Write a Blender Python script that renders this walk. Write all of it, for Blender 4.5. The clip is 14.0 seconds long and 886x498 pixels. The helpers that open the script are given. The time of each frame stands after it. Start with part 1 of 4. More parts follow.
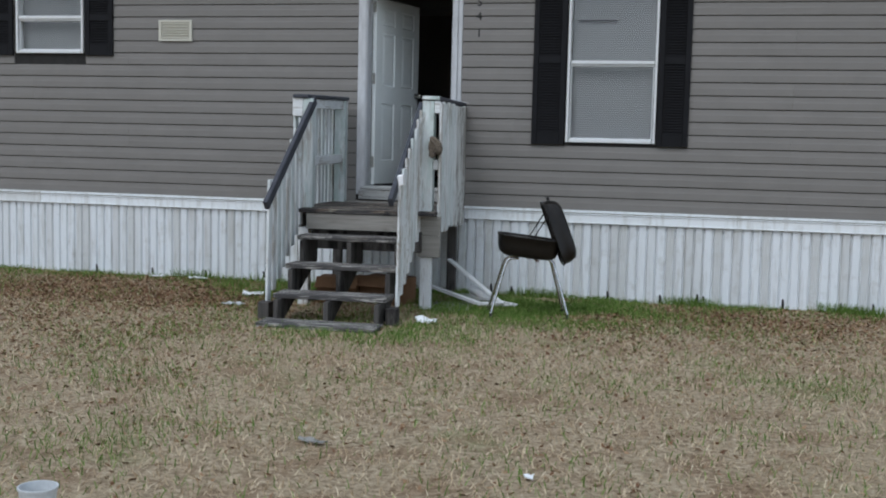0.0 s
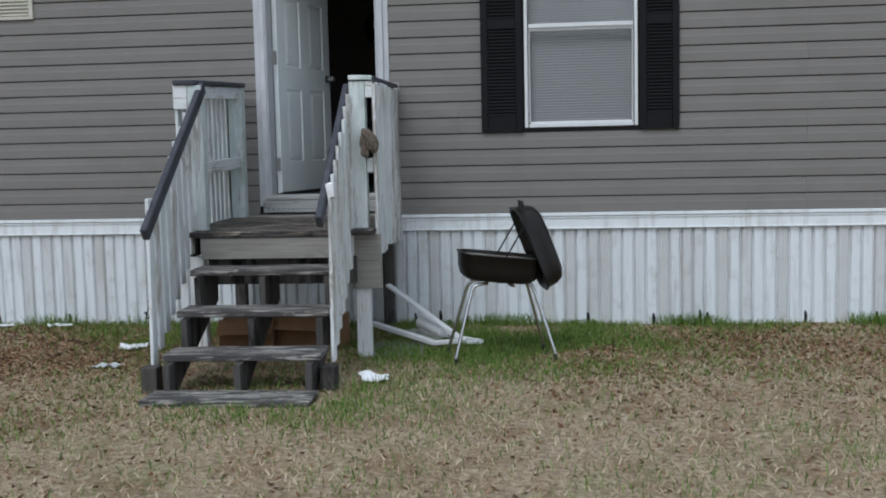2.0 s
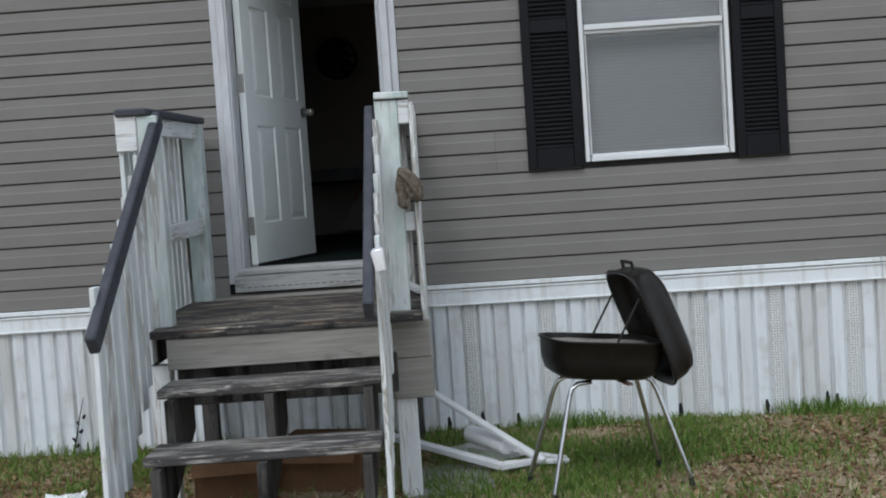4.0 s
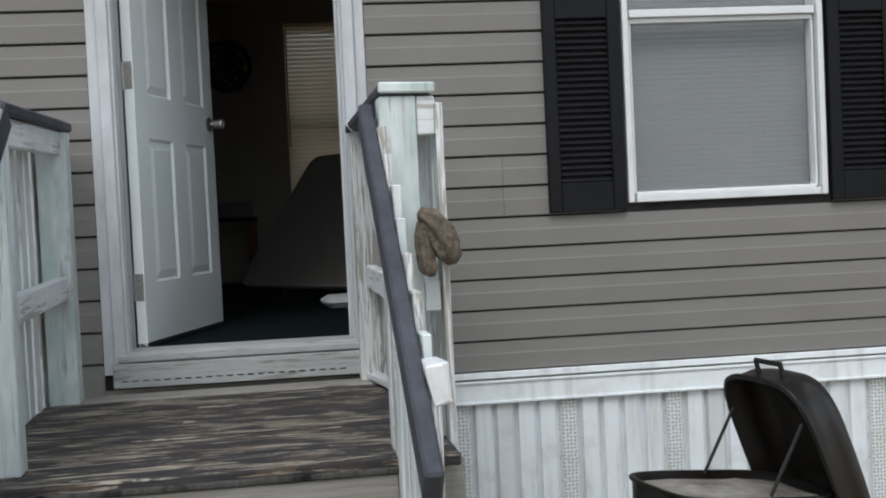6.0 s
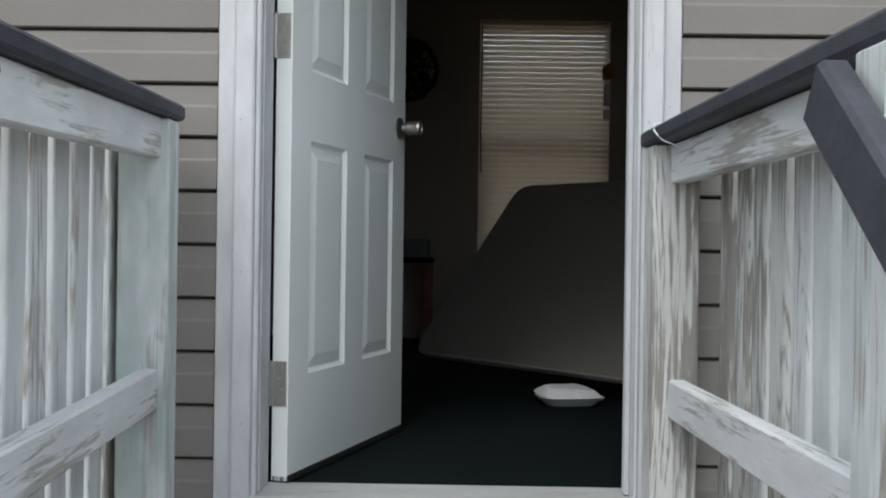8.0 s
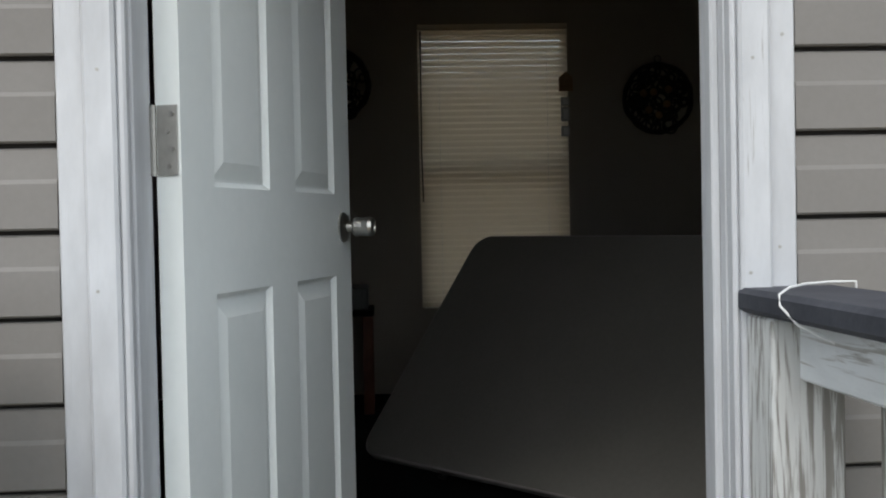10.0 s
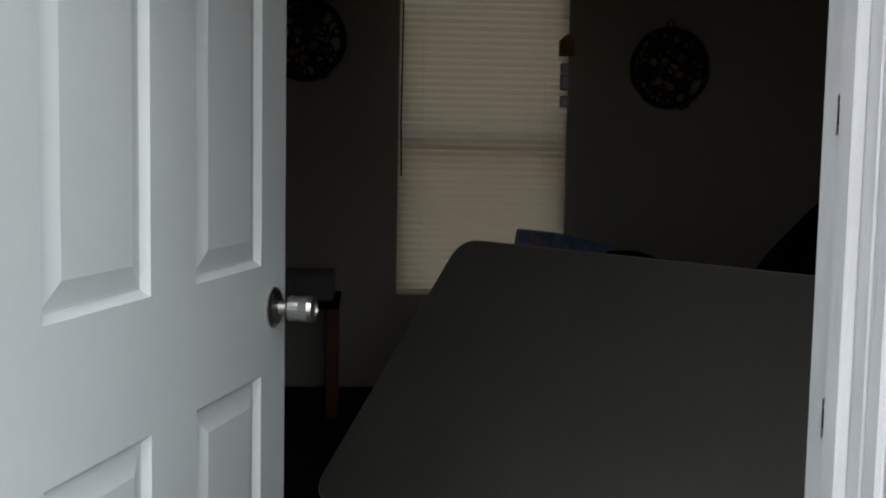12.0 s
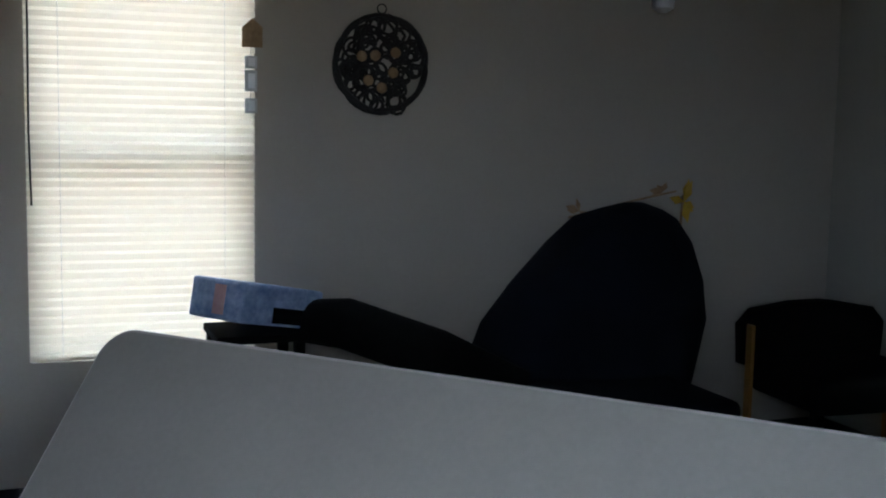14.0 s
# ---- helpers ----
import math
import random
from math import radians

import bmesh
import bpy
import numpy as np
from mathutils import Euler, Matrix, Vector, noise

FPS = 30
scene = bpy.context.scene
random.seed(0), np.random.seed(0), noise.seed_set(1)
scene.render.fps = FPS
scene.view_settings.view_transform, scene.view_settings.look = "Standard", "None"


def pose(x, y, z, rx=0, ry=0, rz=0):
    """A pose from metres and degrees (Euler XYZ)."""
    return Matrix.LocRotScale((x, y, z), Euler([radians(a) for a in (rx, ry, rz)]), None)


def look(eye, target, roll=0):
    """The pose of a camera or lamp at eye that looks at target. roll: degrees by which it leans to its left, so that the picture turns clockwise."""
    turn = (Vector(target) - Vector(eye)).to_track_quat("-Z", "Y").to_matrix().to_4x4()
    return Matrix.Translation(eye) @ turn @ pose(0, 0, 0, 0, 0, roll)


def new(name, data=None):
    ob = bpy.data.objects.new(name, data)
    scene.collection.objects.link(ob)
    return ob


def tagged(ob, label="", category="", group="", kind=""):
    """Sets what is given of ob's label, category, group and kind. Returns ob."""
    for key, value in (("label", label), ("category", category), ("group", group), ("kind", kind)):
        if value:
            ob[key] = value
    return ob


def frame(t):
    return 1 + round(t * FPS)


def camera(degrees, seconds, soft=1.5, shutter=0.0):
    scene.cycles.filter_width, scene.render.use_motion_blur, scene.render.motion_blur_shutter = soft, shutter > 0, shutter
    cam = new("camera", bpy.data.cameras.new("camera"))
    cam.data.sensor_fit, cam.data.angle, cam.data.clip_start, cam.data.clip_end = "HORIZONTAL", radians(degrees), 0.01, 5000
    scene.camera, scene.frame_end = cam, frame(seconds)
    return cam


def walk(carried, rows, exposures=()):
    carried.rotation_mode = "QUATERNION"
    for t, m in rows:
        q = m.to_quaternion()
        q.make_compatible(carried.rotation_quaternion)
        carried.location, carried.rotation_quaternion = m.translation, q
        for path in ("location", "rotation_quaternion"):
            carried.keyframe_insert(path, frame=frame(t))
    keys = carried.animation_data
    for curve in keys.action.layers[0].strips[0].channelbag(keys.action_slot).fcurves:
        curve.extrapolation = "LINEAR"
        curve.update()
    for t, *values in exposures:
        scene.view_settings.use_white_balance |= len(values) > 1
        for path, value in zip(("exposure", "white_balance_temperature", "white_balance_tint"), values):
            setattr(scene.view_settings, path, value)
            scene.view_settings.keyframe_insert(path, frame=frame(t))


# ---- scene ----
cam = camera(43.5, 14.0, soft=2.0)
PATH = [
    (0, (3.505, -11.472, 1.482), (3.058, -9.531, 1.299), 1.4),
    (0.5, (3.35, -10.891, 1.46), (2.927, -8.944, 1.289), -0.4),
    (1, (3.059, -10.286, 1.529), (2.738, -8.321, 1.334), -2.0),
    (1.5, (2.792, -9.707, 1.574), (2.428, -7.751, 1.369), -1.1),
    (2, (2.551, -9.119, 1.514), (2.308, -7.144, 1.311), -1.3),
    (2.5, (2.229, -8.539, 1.4), (1.908, -6.567, 1.317), 0.5),
    (3, (2.205, -7.978, 1.452), (1.881, -6.008, 1.338), 1.1),
    (3.5, (1.815, -7.407, 1.469), (1.611, -5.421, 1.35), -1.5),
    (6, (0.757, -4.697, 1.56), (0.992, -2.712, 1.494), -2.7),
    (6.5, (0.638, -4.185, 1.583), (0.764, -2.191, 1.497), -0.1),
    (7, (0.506, -3.676, 1.609), (0.676, -1.687, 1.484), -2.2),
    (7.5, (0.534, -3.249, 1.556), (0.631, -1.253, 1.47), -0.5),
    (8, (0.482, -2.736, 1.656), (0.455, -0.736, 1.655), 0.8),
    (10.5, (0.37, -1.582, 2.094), (0.548, 0.408, 2.001), -1.1),
    (11, (0.378, -1.407, 2.163), (0.618, 0.573, 2.017), -0.2),
    (11.5, (0.446, -1.219, 2.332), (0.591, 0.769, 2.162), 0.5),
    (12, (0.438, -1.01, 2.331), (0.581, 0.976, 2.147), 1.1),
    (12.5, (0.354, -0.629, 2.484), (0.69, 1.33, 2.259), 0.1),
    (13, (0.377, -0.428, 2.502), (0.874, 1.485, 2.197), 0.4),
    (13.5, (0.563, -0.096, 2.535), (1.225, 1.776, 2.302), 0.9),
    (14, (0.592, 0.247, 2.501), (1.301, 2.104, 2.284), 1.1),
]
walk(cam, [(t, look(eye, target, roll)) for t, eye, target, roll in PATH],
     [(0, 0.5, 6050, 10), (3.5, 0.6, 6200, 10), (6, 0.85, 6450, 10), (7, 1.0, 6500, 10), (8, 1.2, 6550, 10), (10.5, 1.25, 6650, 10), (11.5, 1.35, 6650, 10), (12, 1.5, 6600, 10), (12.5, 2.4, 6450, 10), (13.0, 3.35, 6350, 10), (13.5, 4.05, 5900, 10), (14, 4.6, 5500, 10)])

# ---- light: overcast sky ----
world = bpy.data.worlds.new("overcast_sky")
scene.world = world
world.use_nodes = True
wn = world.node_tree.nodes
sky = wn.new("ShaderNodeTexSky")
sky.sky_type, sky.sun_disc = "NISHITA", False
sky.sun_elevation, sky.sun_rotation = radians(50), radians(200)
sky.air_density, sky.dust_density, sky.ozone_density = 1.0, 4.0, 1.0
cloud = wn.new("ShaderNodeMix")
cloud.data_type = "RGBA"
cloud.inputs[0].default_value = 0.85
cl = wn.new("ShaderNodeTexNoise")
cl.inputs["Scale"].default_value, cl.inputs["Detail"].default_value = 3.2, 7.0
clr = wn.new("ShaderNodeValToRGB")
clr.color_ramp.elements[0].position, clr.color_ramp.elements[0].color = 0.34, (3.4, 3.9, 4.4, 1)
clr.color_ramp.elements[1].position, clr.color_ramp.elements[1].color = 0.68, (6.9, 7.6, 8.3, 1)
wtc = wn.new("ShaderNodeTexCoord")
world.node_tree.links.new(wtc.outputs["Generated"], cl.inputs["Vector"])
world.node_tree.links.new(cl.outputs["Fac"], clr.inputs[0])
world.node_tree.links.new(clr.outputs[0], cloud.inputs[7])
world.node_tree.links.new(sky.outputs[0], cloud.inputs[6])
world.node_tree.links.new(cloud.outputs[2], wn["Background"].inputs[0])
wn["Background"].inputs[1].default_value = 0.105
sun_data = bpy.data.lights.new("sun", "SUN")
sun_data.energy, sun_data.angle, sun_data.color = 0.7, radians(25), (0.96, 0.98, 1.0)
sun = new("sun", sun_data)
sun.matrix_world = look((-4, -14, 18), (0, 0, 0))


# ---- materials ----
def mat(name, base=(0.5, 0.5, 0.5), rough=0.6, metal=0.0, spec=0.5):
    m = bpy.data.materials.new(name)
    m.use_nodes = True
    b = m.node_tree.nodes["Principled BSDF"]
    b.inputs["Base Color"].default_value = (*base, 1)
    b.inputs["Roughness"].default_value = rough
    b.inputs["Metallic"].default_value = metal
    b.inputs["Specular IOR Level"].default_value = spec
    return m


def node(m, kind, **values):
    n = m.node_tree.nodes.new(kind)
    for k, v in values.items():
        n.inputs[k.replace("_", " ")].default_value = v
    return n


def link(m, a, b):
    m.node_tree.links.new(a, b)


def coords(m, scale=(1, 1, 1), shift=True):
    """Object coordinates, stretched, and moved by the object's own random number so that pieces differ."""
    tc = node(m, "ShaderNodeTexCoord")
    mp = node(m, "ShaderNodeMapping", Scale=scale)
    link(m, tc.outputs["Object"], mp.inputs["Vector"])
    if shift:
        info = node(m, "ShaderNodeObjectInfo")
        mul = m.node_tree.nodes.new("ShaderNodeMath")
        mul.operation = "MULTIPLY"
        mul.inputs[1].default_value = 37.0
        link(m, info.outputs["Random"], mul.inputs[0])
        comb = node(m, "ShaderNodeCombineXYZ")
        for k in range(3):
            link(m, mul.outputs[0], comb.inputs[k])
        link(m, comb.outputs[0], mp.inputs["Location"])
    return mp.outputs["Vector"]


def noise_tex(m, vec, scale, detail=6.0, rough=0.6, distort=0.0):
    n = node(m, "ShaderNodeTexNoise", Scale=scale, Detail=detail, Roughness=rough, Distortion=distort)
    link(m, vec, n.inputs["Vector"])
    return n.outputs["Fac"]


def ramp(m, fac, stops):
    r = node(m, "ShaderNodeValToRGB")
    el = r.color_ramp.elements
    while len(el) < len(stops):
        el.new(0.5)
    for e, (p, c) in zip(el, stops):
        e.position, e.color = p, ((*c, 1) if len(c) == 3 else c)
    link(m, fac, r.inputs[0])
    return r.outputs[0]


def mix(m, fac, a, b, mode="MIX"):
    x = node(m, "ShaderNodeMix")
    x.data_type, x.blend_type = "RGBA", mode
    for v, i in ((fac, 0), (a, 6), (b, 7)):
        if isinstance(v, (float, int)):
            x.inputs[i].default_value = v
        elif isinstance(v, tuple):
            x.inputs[i].default_value = (*v, 1)
        else:
            link(m, v, x.inputs[i])
    return x.outputs[2]


def finish(m, colour, bump=None, strength=0.3, dist=0.004, rough=None):
    b = m.node_tree.nodes["Principled BSDF"]
    link(m, colour, b.inputs["Base Color"])
    if bump is not None:
        bp = node(m, "ShaderNodeBump", Strength=strength, Distance=dist)
        link(m, bump, bp.inputs["Height"])
        link(m, bp.outputs[0], b.inputs["Normal"])
    if rough is not None:
        link(m, rough, b.inputs["Roughness"])
    return m


def grain_scale(axis, along, across):
    return tuple(along if a == axis else across for a in "xyz")


def chipped_paint(name, axis, paint, wood, wear=0.5, algae=0.0, across=40, length=1.8, edge=0.03, grain=0.008):
    """Old white paint, worn off along the grain, over grey wood."""
    m = mat(name, rough=0.75, spec=0.25)
    v = coords(m, grain_scale(axis, length, across))
    v2 = coords(m, grain_scale(axis, 1.2, 3.5))
    fine = noise_tex(m, v, 2.2, 9, 0.7, 0.6)
    broad = noise_tex(m, v2, 2.0, 4, 0.6)
    both = node(m, "ShaderNodeMath")
    both.operation = "MULTIPLY_ADD"
    both.inputs[1].default_value = 0.62
    link(m, fine, both.inputs[0])
    half = node(m, "ShaderNodeMath")
    half.operation = "MULTIPLY"
    half.inputs[1].default_value = 0.5
    link(m, broad, half.inputs[0])
    link(m, half.outputs[0], both.inputs[2])
    rings = noise_tex(m, coords(m, grain_scale(axis, 0.8, 6.0)), 1.2, 0.0, 0.4, 0.5)
    band = node(m, "ShaderNodeMath")
    band.operation = "MULTIPLY"
    band.inputs[1].default_value = 38.0
    link(m, rings, band.inputs[0])
    fold = node(m, "ShaderNodeMath")
    fold.operation = "PINGPONG"
    fold.inputs[1].default_value = 1.0
    link(m, band.outputs[0], fold.inputs[0])
    late = ramp(m, fold.outputs[0], [(0.0, (1, 1, 1)), (0.6, (0, 0, 0))])
    worn = node(m, "ShaderNodeMath")
    worn.operation = "MULTIPLY_ADD"
    worn.inputs[1].default_value = grain
    link(m, late, worn.inputs[0])
    link(m, both.outputs[0], worn.inputs[2])
    both = worn
    f = ramp(m, both.outputs[0], [(wear - edge, (1, 1, 1)), (wear + edge, (0, 0, 0))])
    dirt = ramp(m, noise_tex(m, v2, 4, 6), [(0.3, tuple(c * 0.78 for c in paint)), (0.7, paint)])
    wood_c = ramp(m, fine, [(0.25, tuple(c * 0.6 for c in wood)), (0.75, wood)])
    wood_c = mix(m, late, wood_c, tuple(c * 0.72 for c in wood))
    if algae:
        g = ramp(m, noise_tex(m, coords(m, grain_scale(axis, 1.0, 3)), 2.6, 3), [(0.42, (0, 0, 0)), (0.60, (algae,) * 3)])
        dirt = mix(m, g, dirt, (0.36, 0.47, 0.43))
    return finish(m, mix(m, f, wood_c, dirt), both.outputs[0], 0.5, 0.003)


def weathered(name, axis, light, dark, stain=0.5):
    """Bare boards gone grey, with near-black wet stains along the grain."""
    m = mat(name, rough=0.85, spec=0.2)
    v = coords(m, grain_scale(axis, 1.2, 30))
    v2 = coords(m, grain_scale(axis, 0.9, 4))
    fine = noise_tex(m, v, 2.0, 10, 0.72, 0.4)
    broad = noise_tex(m, v2, 2.4, 6, 0.65)
    c = ramp(m, fine, [(0.22, dark), (0.5, tuple((a + b) / 2 for a, b in zip(light, dark))), (0.8, light)])
    s = ramp(m, broad, [(stain - 0.08, (1, 1, 1)), (stain + 0.07, (0, 0, 0))])
    c2 = mix(m, s, c, tuple(x * 0.35 for x in dark))
    return finish(m, c2, fine, 0.7, 0.004)


def speckled(name, lo, hi, scale=6, rough=0.6, bump=0.1, spec=0.3, fine=60, metal=0.0):
    m = mat(name, rough=rough, spec=spec, metal=metal)
    v = coords(m)
    a = noise_tex(m, v, scale, 6, 0.6)
    b = noise_tex(m, v, fine, 4, 0.6)
    c = mix(m, 0.25, ramp(m, a, [(0.3, lo), (0.7, hi)]), ramp(m, b, [(0.35, lo), (0.65, hi)]))
    return finish(m, c, b, bump, 0.002)


WHITE = (0.82, 0.84, 0.84)
GREYWOOD = (0.54, 0.52, 0.48)
paint_x = chipped_paint("worn_white_paint_x", "x", WHITE, GREYWOOD, 0.63)
paint_y = chipped_paint("worn_white_paint_y", "y", WHITE, GREYWOOD, 0.63)
paint_z = chipped_paint("worn_white_paint_z", "z", WHITE, GREYWOOD, 0.64, 0.3)
paint_post = chipped_paint("worn_white_paint_post", "z", (0.78, 0.82, 0.81), GREYWOOD, 0.63, 0.62)
paint_bad = chipped_paint("flaking_white_paint", "z", WHITE, (0.50, 0.465, 0.41), 0.605, grain=0.05)
trim_paint = chipped_paint("door_trim_paint", "z", (0.60, 0.61, 0.625), (0.40, 0.39, 0.37), 0.715)
sill_wood = chipped_paint("sill_paint", "x", (0.46, 0.465, 0.455), (0.30, 0.285, 0.26), 0.65)


def worn_deck(name, pale, brown, black, cover):
    """Brown boards with pale raised streaks, under the ragged rest of a black coat."""
    m = mat(name, rough=0.82, spec=0.25)
    streak = noise_tex(m, coords(m, (2.4, 46, 46)), 1.7, 10, 0.72, 0.35)
    hair = noise_tex(m, coords(m, (9, 260, 260)), 1.6, 6, 0.7)
    patch = noise_tex(m, coords(m, (2.0, 7, 7)), 1.9, 9, 0.68, 0.5)
    tone = noise_tex(m, coords(m, (1.4, 4, 4)), 1.5, 4, 0.6)
    c = mix(m, ramp(m, tone, [(0.35, (0, 0, 0)), (0.65, (1, 1, 1))]), tuple(x * 0.55 for x in brown), brown)
    c = mix(m, ramp(m, streak, [(0.50, (0, 0, 0)), (0.56, (1, 1, 1))]), c, pale)
    c = mix(m, ramp(m, hair, [(0.30, (0.75,) * 3), (0.46, (0, 0, 0))]), c, tuple(x * 0.3 for x in brown))
    edge = node(m, "ShaderNodeMath")
    edge.operation = "MULTIPLY_ADD"
    edge.inputs[1].default_value = -0.45
    link(m, streak, edge.inputs[0])
    link(m, patch, edge.inputs[2])
    c = mix(m, ramp(m, edge.outputs[0], [(cover - 0.02, (0, 0, 0)), (cover + 0.03, (0.93,) * 3)]), c, black)
    own = node(m, "ShaderNodeObjectInfo")
    c = mix(m, ramp(m, own.outputs["Random"], [(0.2, (0, 0, 0)), (0.9, (0.15,) * 3)]), c, tuple(x * 0.8 for x in brown))
    return finish(m, c, streak, 0.75, 0.004)


deck_wood = worn_deck("deck_wood", (0.42, 0.375, 0.30), (0.12, 0.088, 0.070), (0.034, 0.033, 0.036), 0.244)
tread_wood = worn_deck("tread_wood", (0.42, 0.40, 0.37), (0.15, 0.135, 0.12), (0.055, 0.052, 0.052), 0.265)
paint_peeled = chipped_paint("peeled_white_paint", "z", (0.74, 0.75, 0.73), (0.38, 0.362, 0.33), 0.578, grain=0.06)
fascia_wood = weathered("fascia_wood", "x", (0.42, 0.40, 0.36), (0.17, 0.155, 0.14), 0.33)
# far darker than the fascia: shade below deck and steps is in the colour
shaded_frame_wood = weathered("shaded_frame_wood", "z", (0.13, 0.12, 0.11), (0.035, 0.032, 0.03), 0.45)
rail_paint = speckled("dark_rail_paint", (0.035, 0.037, 0.046), (0.075, 0.078, 0.092), 9, 0.62, 0.3)
siding_mat = speckled("taupe_vinyl", (0.182, 0.171, 0.157), (0.216, 0.203, 0.188), 2.2, 0.55, 0.06, 0.3, 90)


def dirty_vinyl(name, base, dirt):
    m = mat(name, rough=0.5, spec=0.35)
    v = coords(m, (9, 9, 0.9))
    a = noise_tex(m, v, 1.6, 7, 0.65)
    b = noise_tex(m, coords(m), 7, 6, 0.6)
    c = mix(m, ramp(m, a, [(0.5, (0, 0, 0)), (0.78, (0.75,) * 3)]), base, dirt)
    c = mix(m, ramp(m, b, [(0.55, (0, 0, 0)), (0.8, (0.5,) * 3)]), c, dirt)
    own = node(m, "ShaderNodeObjectInfo")
    c = mix(m, ramp(m, own.outputs["Random"], [(0.70, (0, 0, 0)), (0.95, (0.34,) * 3)]), c, dirt)
    return finish(m, c, b, 0.06, 0.002)


skirt_mat = dirty_vinyl("white_skirting_vinyl", (0.76, 0.79, 0.81), (0.36, 0.34, 0.29))
band_mat = dirty_vinyl("white_band_vinyl", (0.80, 0.83, 0.84), (0.46, 0.45, 0.41))
mesh_mat = mat("perforated_vinyl", rough=0.6)
mv = coords(mesh_mat, (1, 1, 1), False)
vor = node(mesh_mat, "ShaderNodeTexVoronoi", Scale=62.0)
vor.inputs["Randomness"].default_value = 0.25
link(mesh_mat, mv, vor.inputs["Vector"])
holes = ramp(mesh_mat, vor.outputs["Distance"], [(0.24, (0.34, 0.33, 0.30)), (0.38, (0.70, 0.72, 0.72))])
finish(mesh_mat, mix(mesh_mat, ramp(mesh_mat, noise_tex(mesh_mat, mv, 5), [(0.5, (0, 0, 0)), (0.8, (0.5,) * 3)]), holes, (0.33, 0.30, 0.24)),
       vor.outputs["Distance"], 0.6, 0.004)
shutter_mat = speckled("black_shutter_plastic", (0.0045, 0.0045, 0.0055), (0.009, 0.009, 0.011), 5, 0.55, 0.1, 0.2)
frame_white = speckled("white_window_frame", (0.66, 0.67, 0.67), (0.78, 0.79, 0.79), 8, 0.45, 0.05)
door_mat = speckled("white_door_paint", (0.78, 0.82, 0.80), (0.85, 0.88, 0.86), 3, 0.42, 0.05, 0.4, 40)
nickel = speckled("worn_nickel", (0.42, 0.41, 0.38), (0.58, 0.57, 0.54), 20, 0.28, 0.05, 0.5, 90, 1.0)
hinge_mat = speckled("dull_hinge_steel", (0.36, 0.35, 0.32), (0.48, 0.47, 0.44), 25, 0.5, 0.1, 0.5, 90, 0.8)
chrome = speckled("scuffed_chrome", (0.50, 0.51, 0.52), (0.72, 0.73, 0.74), 18, 0.22, 0.05, 0.5, 90, 1.0)
enamel = speckled("black_enamel", (0.006, 0.0055, 0.005), (0.017, 0.0135, 0.011), 7, 0.34, 0.10)
rusty = speckled("sooty_rust", (0.05, 0.03, 0.022), (0.14, 0.075, 0.05), 14, 0.8, 0.3)
ash = speckled("ash_and_grease", (0.10, 0.085, 0.07), (0.42, 0.39, 0.35), 9, 0.5, 0.4, 0.5, 30)
foil = speckled("crumpled_foil", (0.80, 0.80, 0.81), (0.90, 0.90, 0.91), 25, 0.30, 1.0, 0.5, 30, 0.35)
# cream panels darkened: part of the room's low light sits in this colour
interior_wall = speckled("dimmed_cream_panel", (0.36, 0.325, 0.275), (0.40, 0.365, 0.315), 1.2, 0.7, 0.04)
# end wall toned apart from the back wall for the light it gets
right_wall = speckled("dimmed_end_panel", (0.30, 0.29, 0.25), (0.335, 0.325, 0.285), 1.2, 0.7, 0.04)
ceiling_mat = speckled("ceiling_board", (0.60, 0.59, 0.56), (0.68, 0.67, 0.64), 3, 0.8, 0.3)
# green carpet lowered to near black to keep the floor in dimness
carpet_mat = speckled("dimmed_green_carpet", (0.0028, 0.0062, 0.006), (0.006, 0.011, 0.0105), 14, 0.95, 0.7, 0.1, 160)
# grey-white laminate lowered in tone: the room's dimness is put into it
table_mat = speckled("dimmed_grey_laminate", (0.172, 0.162, 0.143), (0.222, 0.21, 0.188), 1.5, 0.5, 0.03)
edge_mat = speckled("table_rim", (0.28, 0.25, 0.235), (0.35, 0.32, 0.30), 6, 0.45, 0.05)
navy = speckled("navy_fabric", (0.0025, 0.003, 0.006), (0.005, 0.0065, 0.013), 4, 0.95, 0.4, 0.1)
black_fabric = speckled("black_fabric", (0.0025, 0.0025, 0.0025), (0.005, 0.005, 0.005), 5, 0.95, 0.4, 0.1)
red_wood = speckled("red_brown_wood", (0.11, 0.035, 0.018), (0.20, 0.07, 0.035), 6, 0.45, 0.1)
orange_wood = speckled("honey_wood", (0.26, 0.12, 0.03), (0.40, 0.20, 0.06), 6, 0.4, 0.1)
paper_mat = speckled("white_paper", (0.74, 0.76, 0.78), (0.86, 0.87, 0.88), 14, 0.8, 0.4)
grey_plastic = speckled("clear_grey_plastic", (0.45, 0.47, 0.48), (0.62, 0.64, 0.65), 10, 0.3, 0.3)
# cardboard brown deepened with the shade it lies in under the landing
cardboard = speckled("shaded_cardboard", (0.12, 0.062, 0.03), (0.21, 0.115, 0.06), 4, 0.85, 0.15)
concrete = speckled("grey_concrete", (0.17, 0.165, 0.155), (0.30, 0.29, 0.27), 9, 0.9, 0.5)
knit = speckled("brown_knit", (0.055, 0.042, 0.031), (0.235, 0.195, 0.155), 34, 0.95, 1.0, 0.1, 70)
roof_mat = speckled("grey_shingle", (0.08, 0.08, 0.08), (0.16, 0.155, 0.15), 12, 0.9, 0.6)
vent_mat = speckled("cream_vent_plastic", (0.52, 0.50, 0.42), (0.62, 0.60, 0.52), 10, 0.5, 0.05)
dark_gap = mat("dark_hollow", (0.01, 0.01, 0.01), 0.9)
iron = speckled("black_iron", (0.010, 0.010, 0.010), (0.022, 0.021, 0.019), 16, 0.6, 0.2)
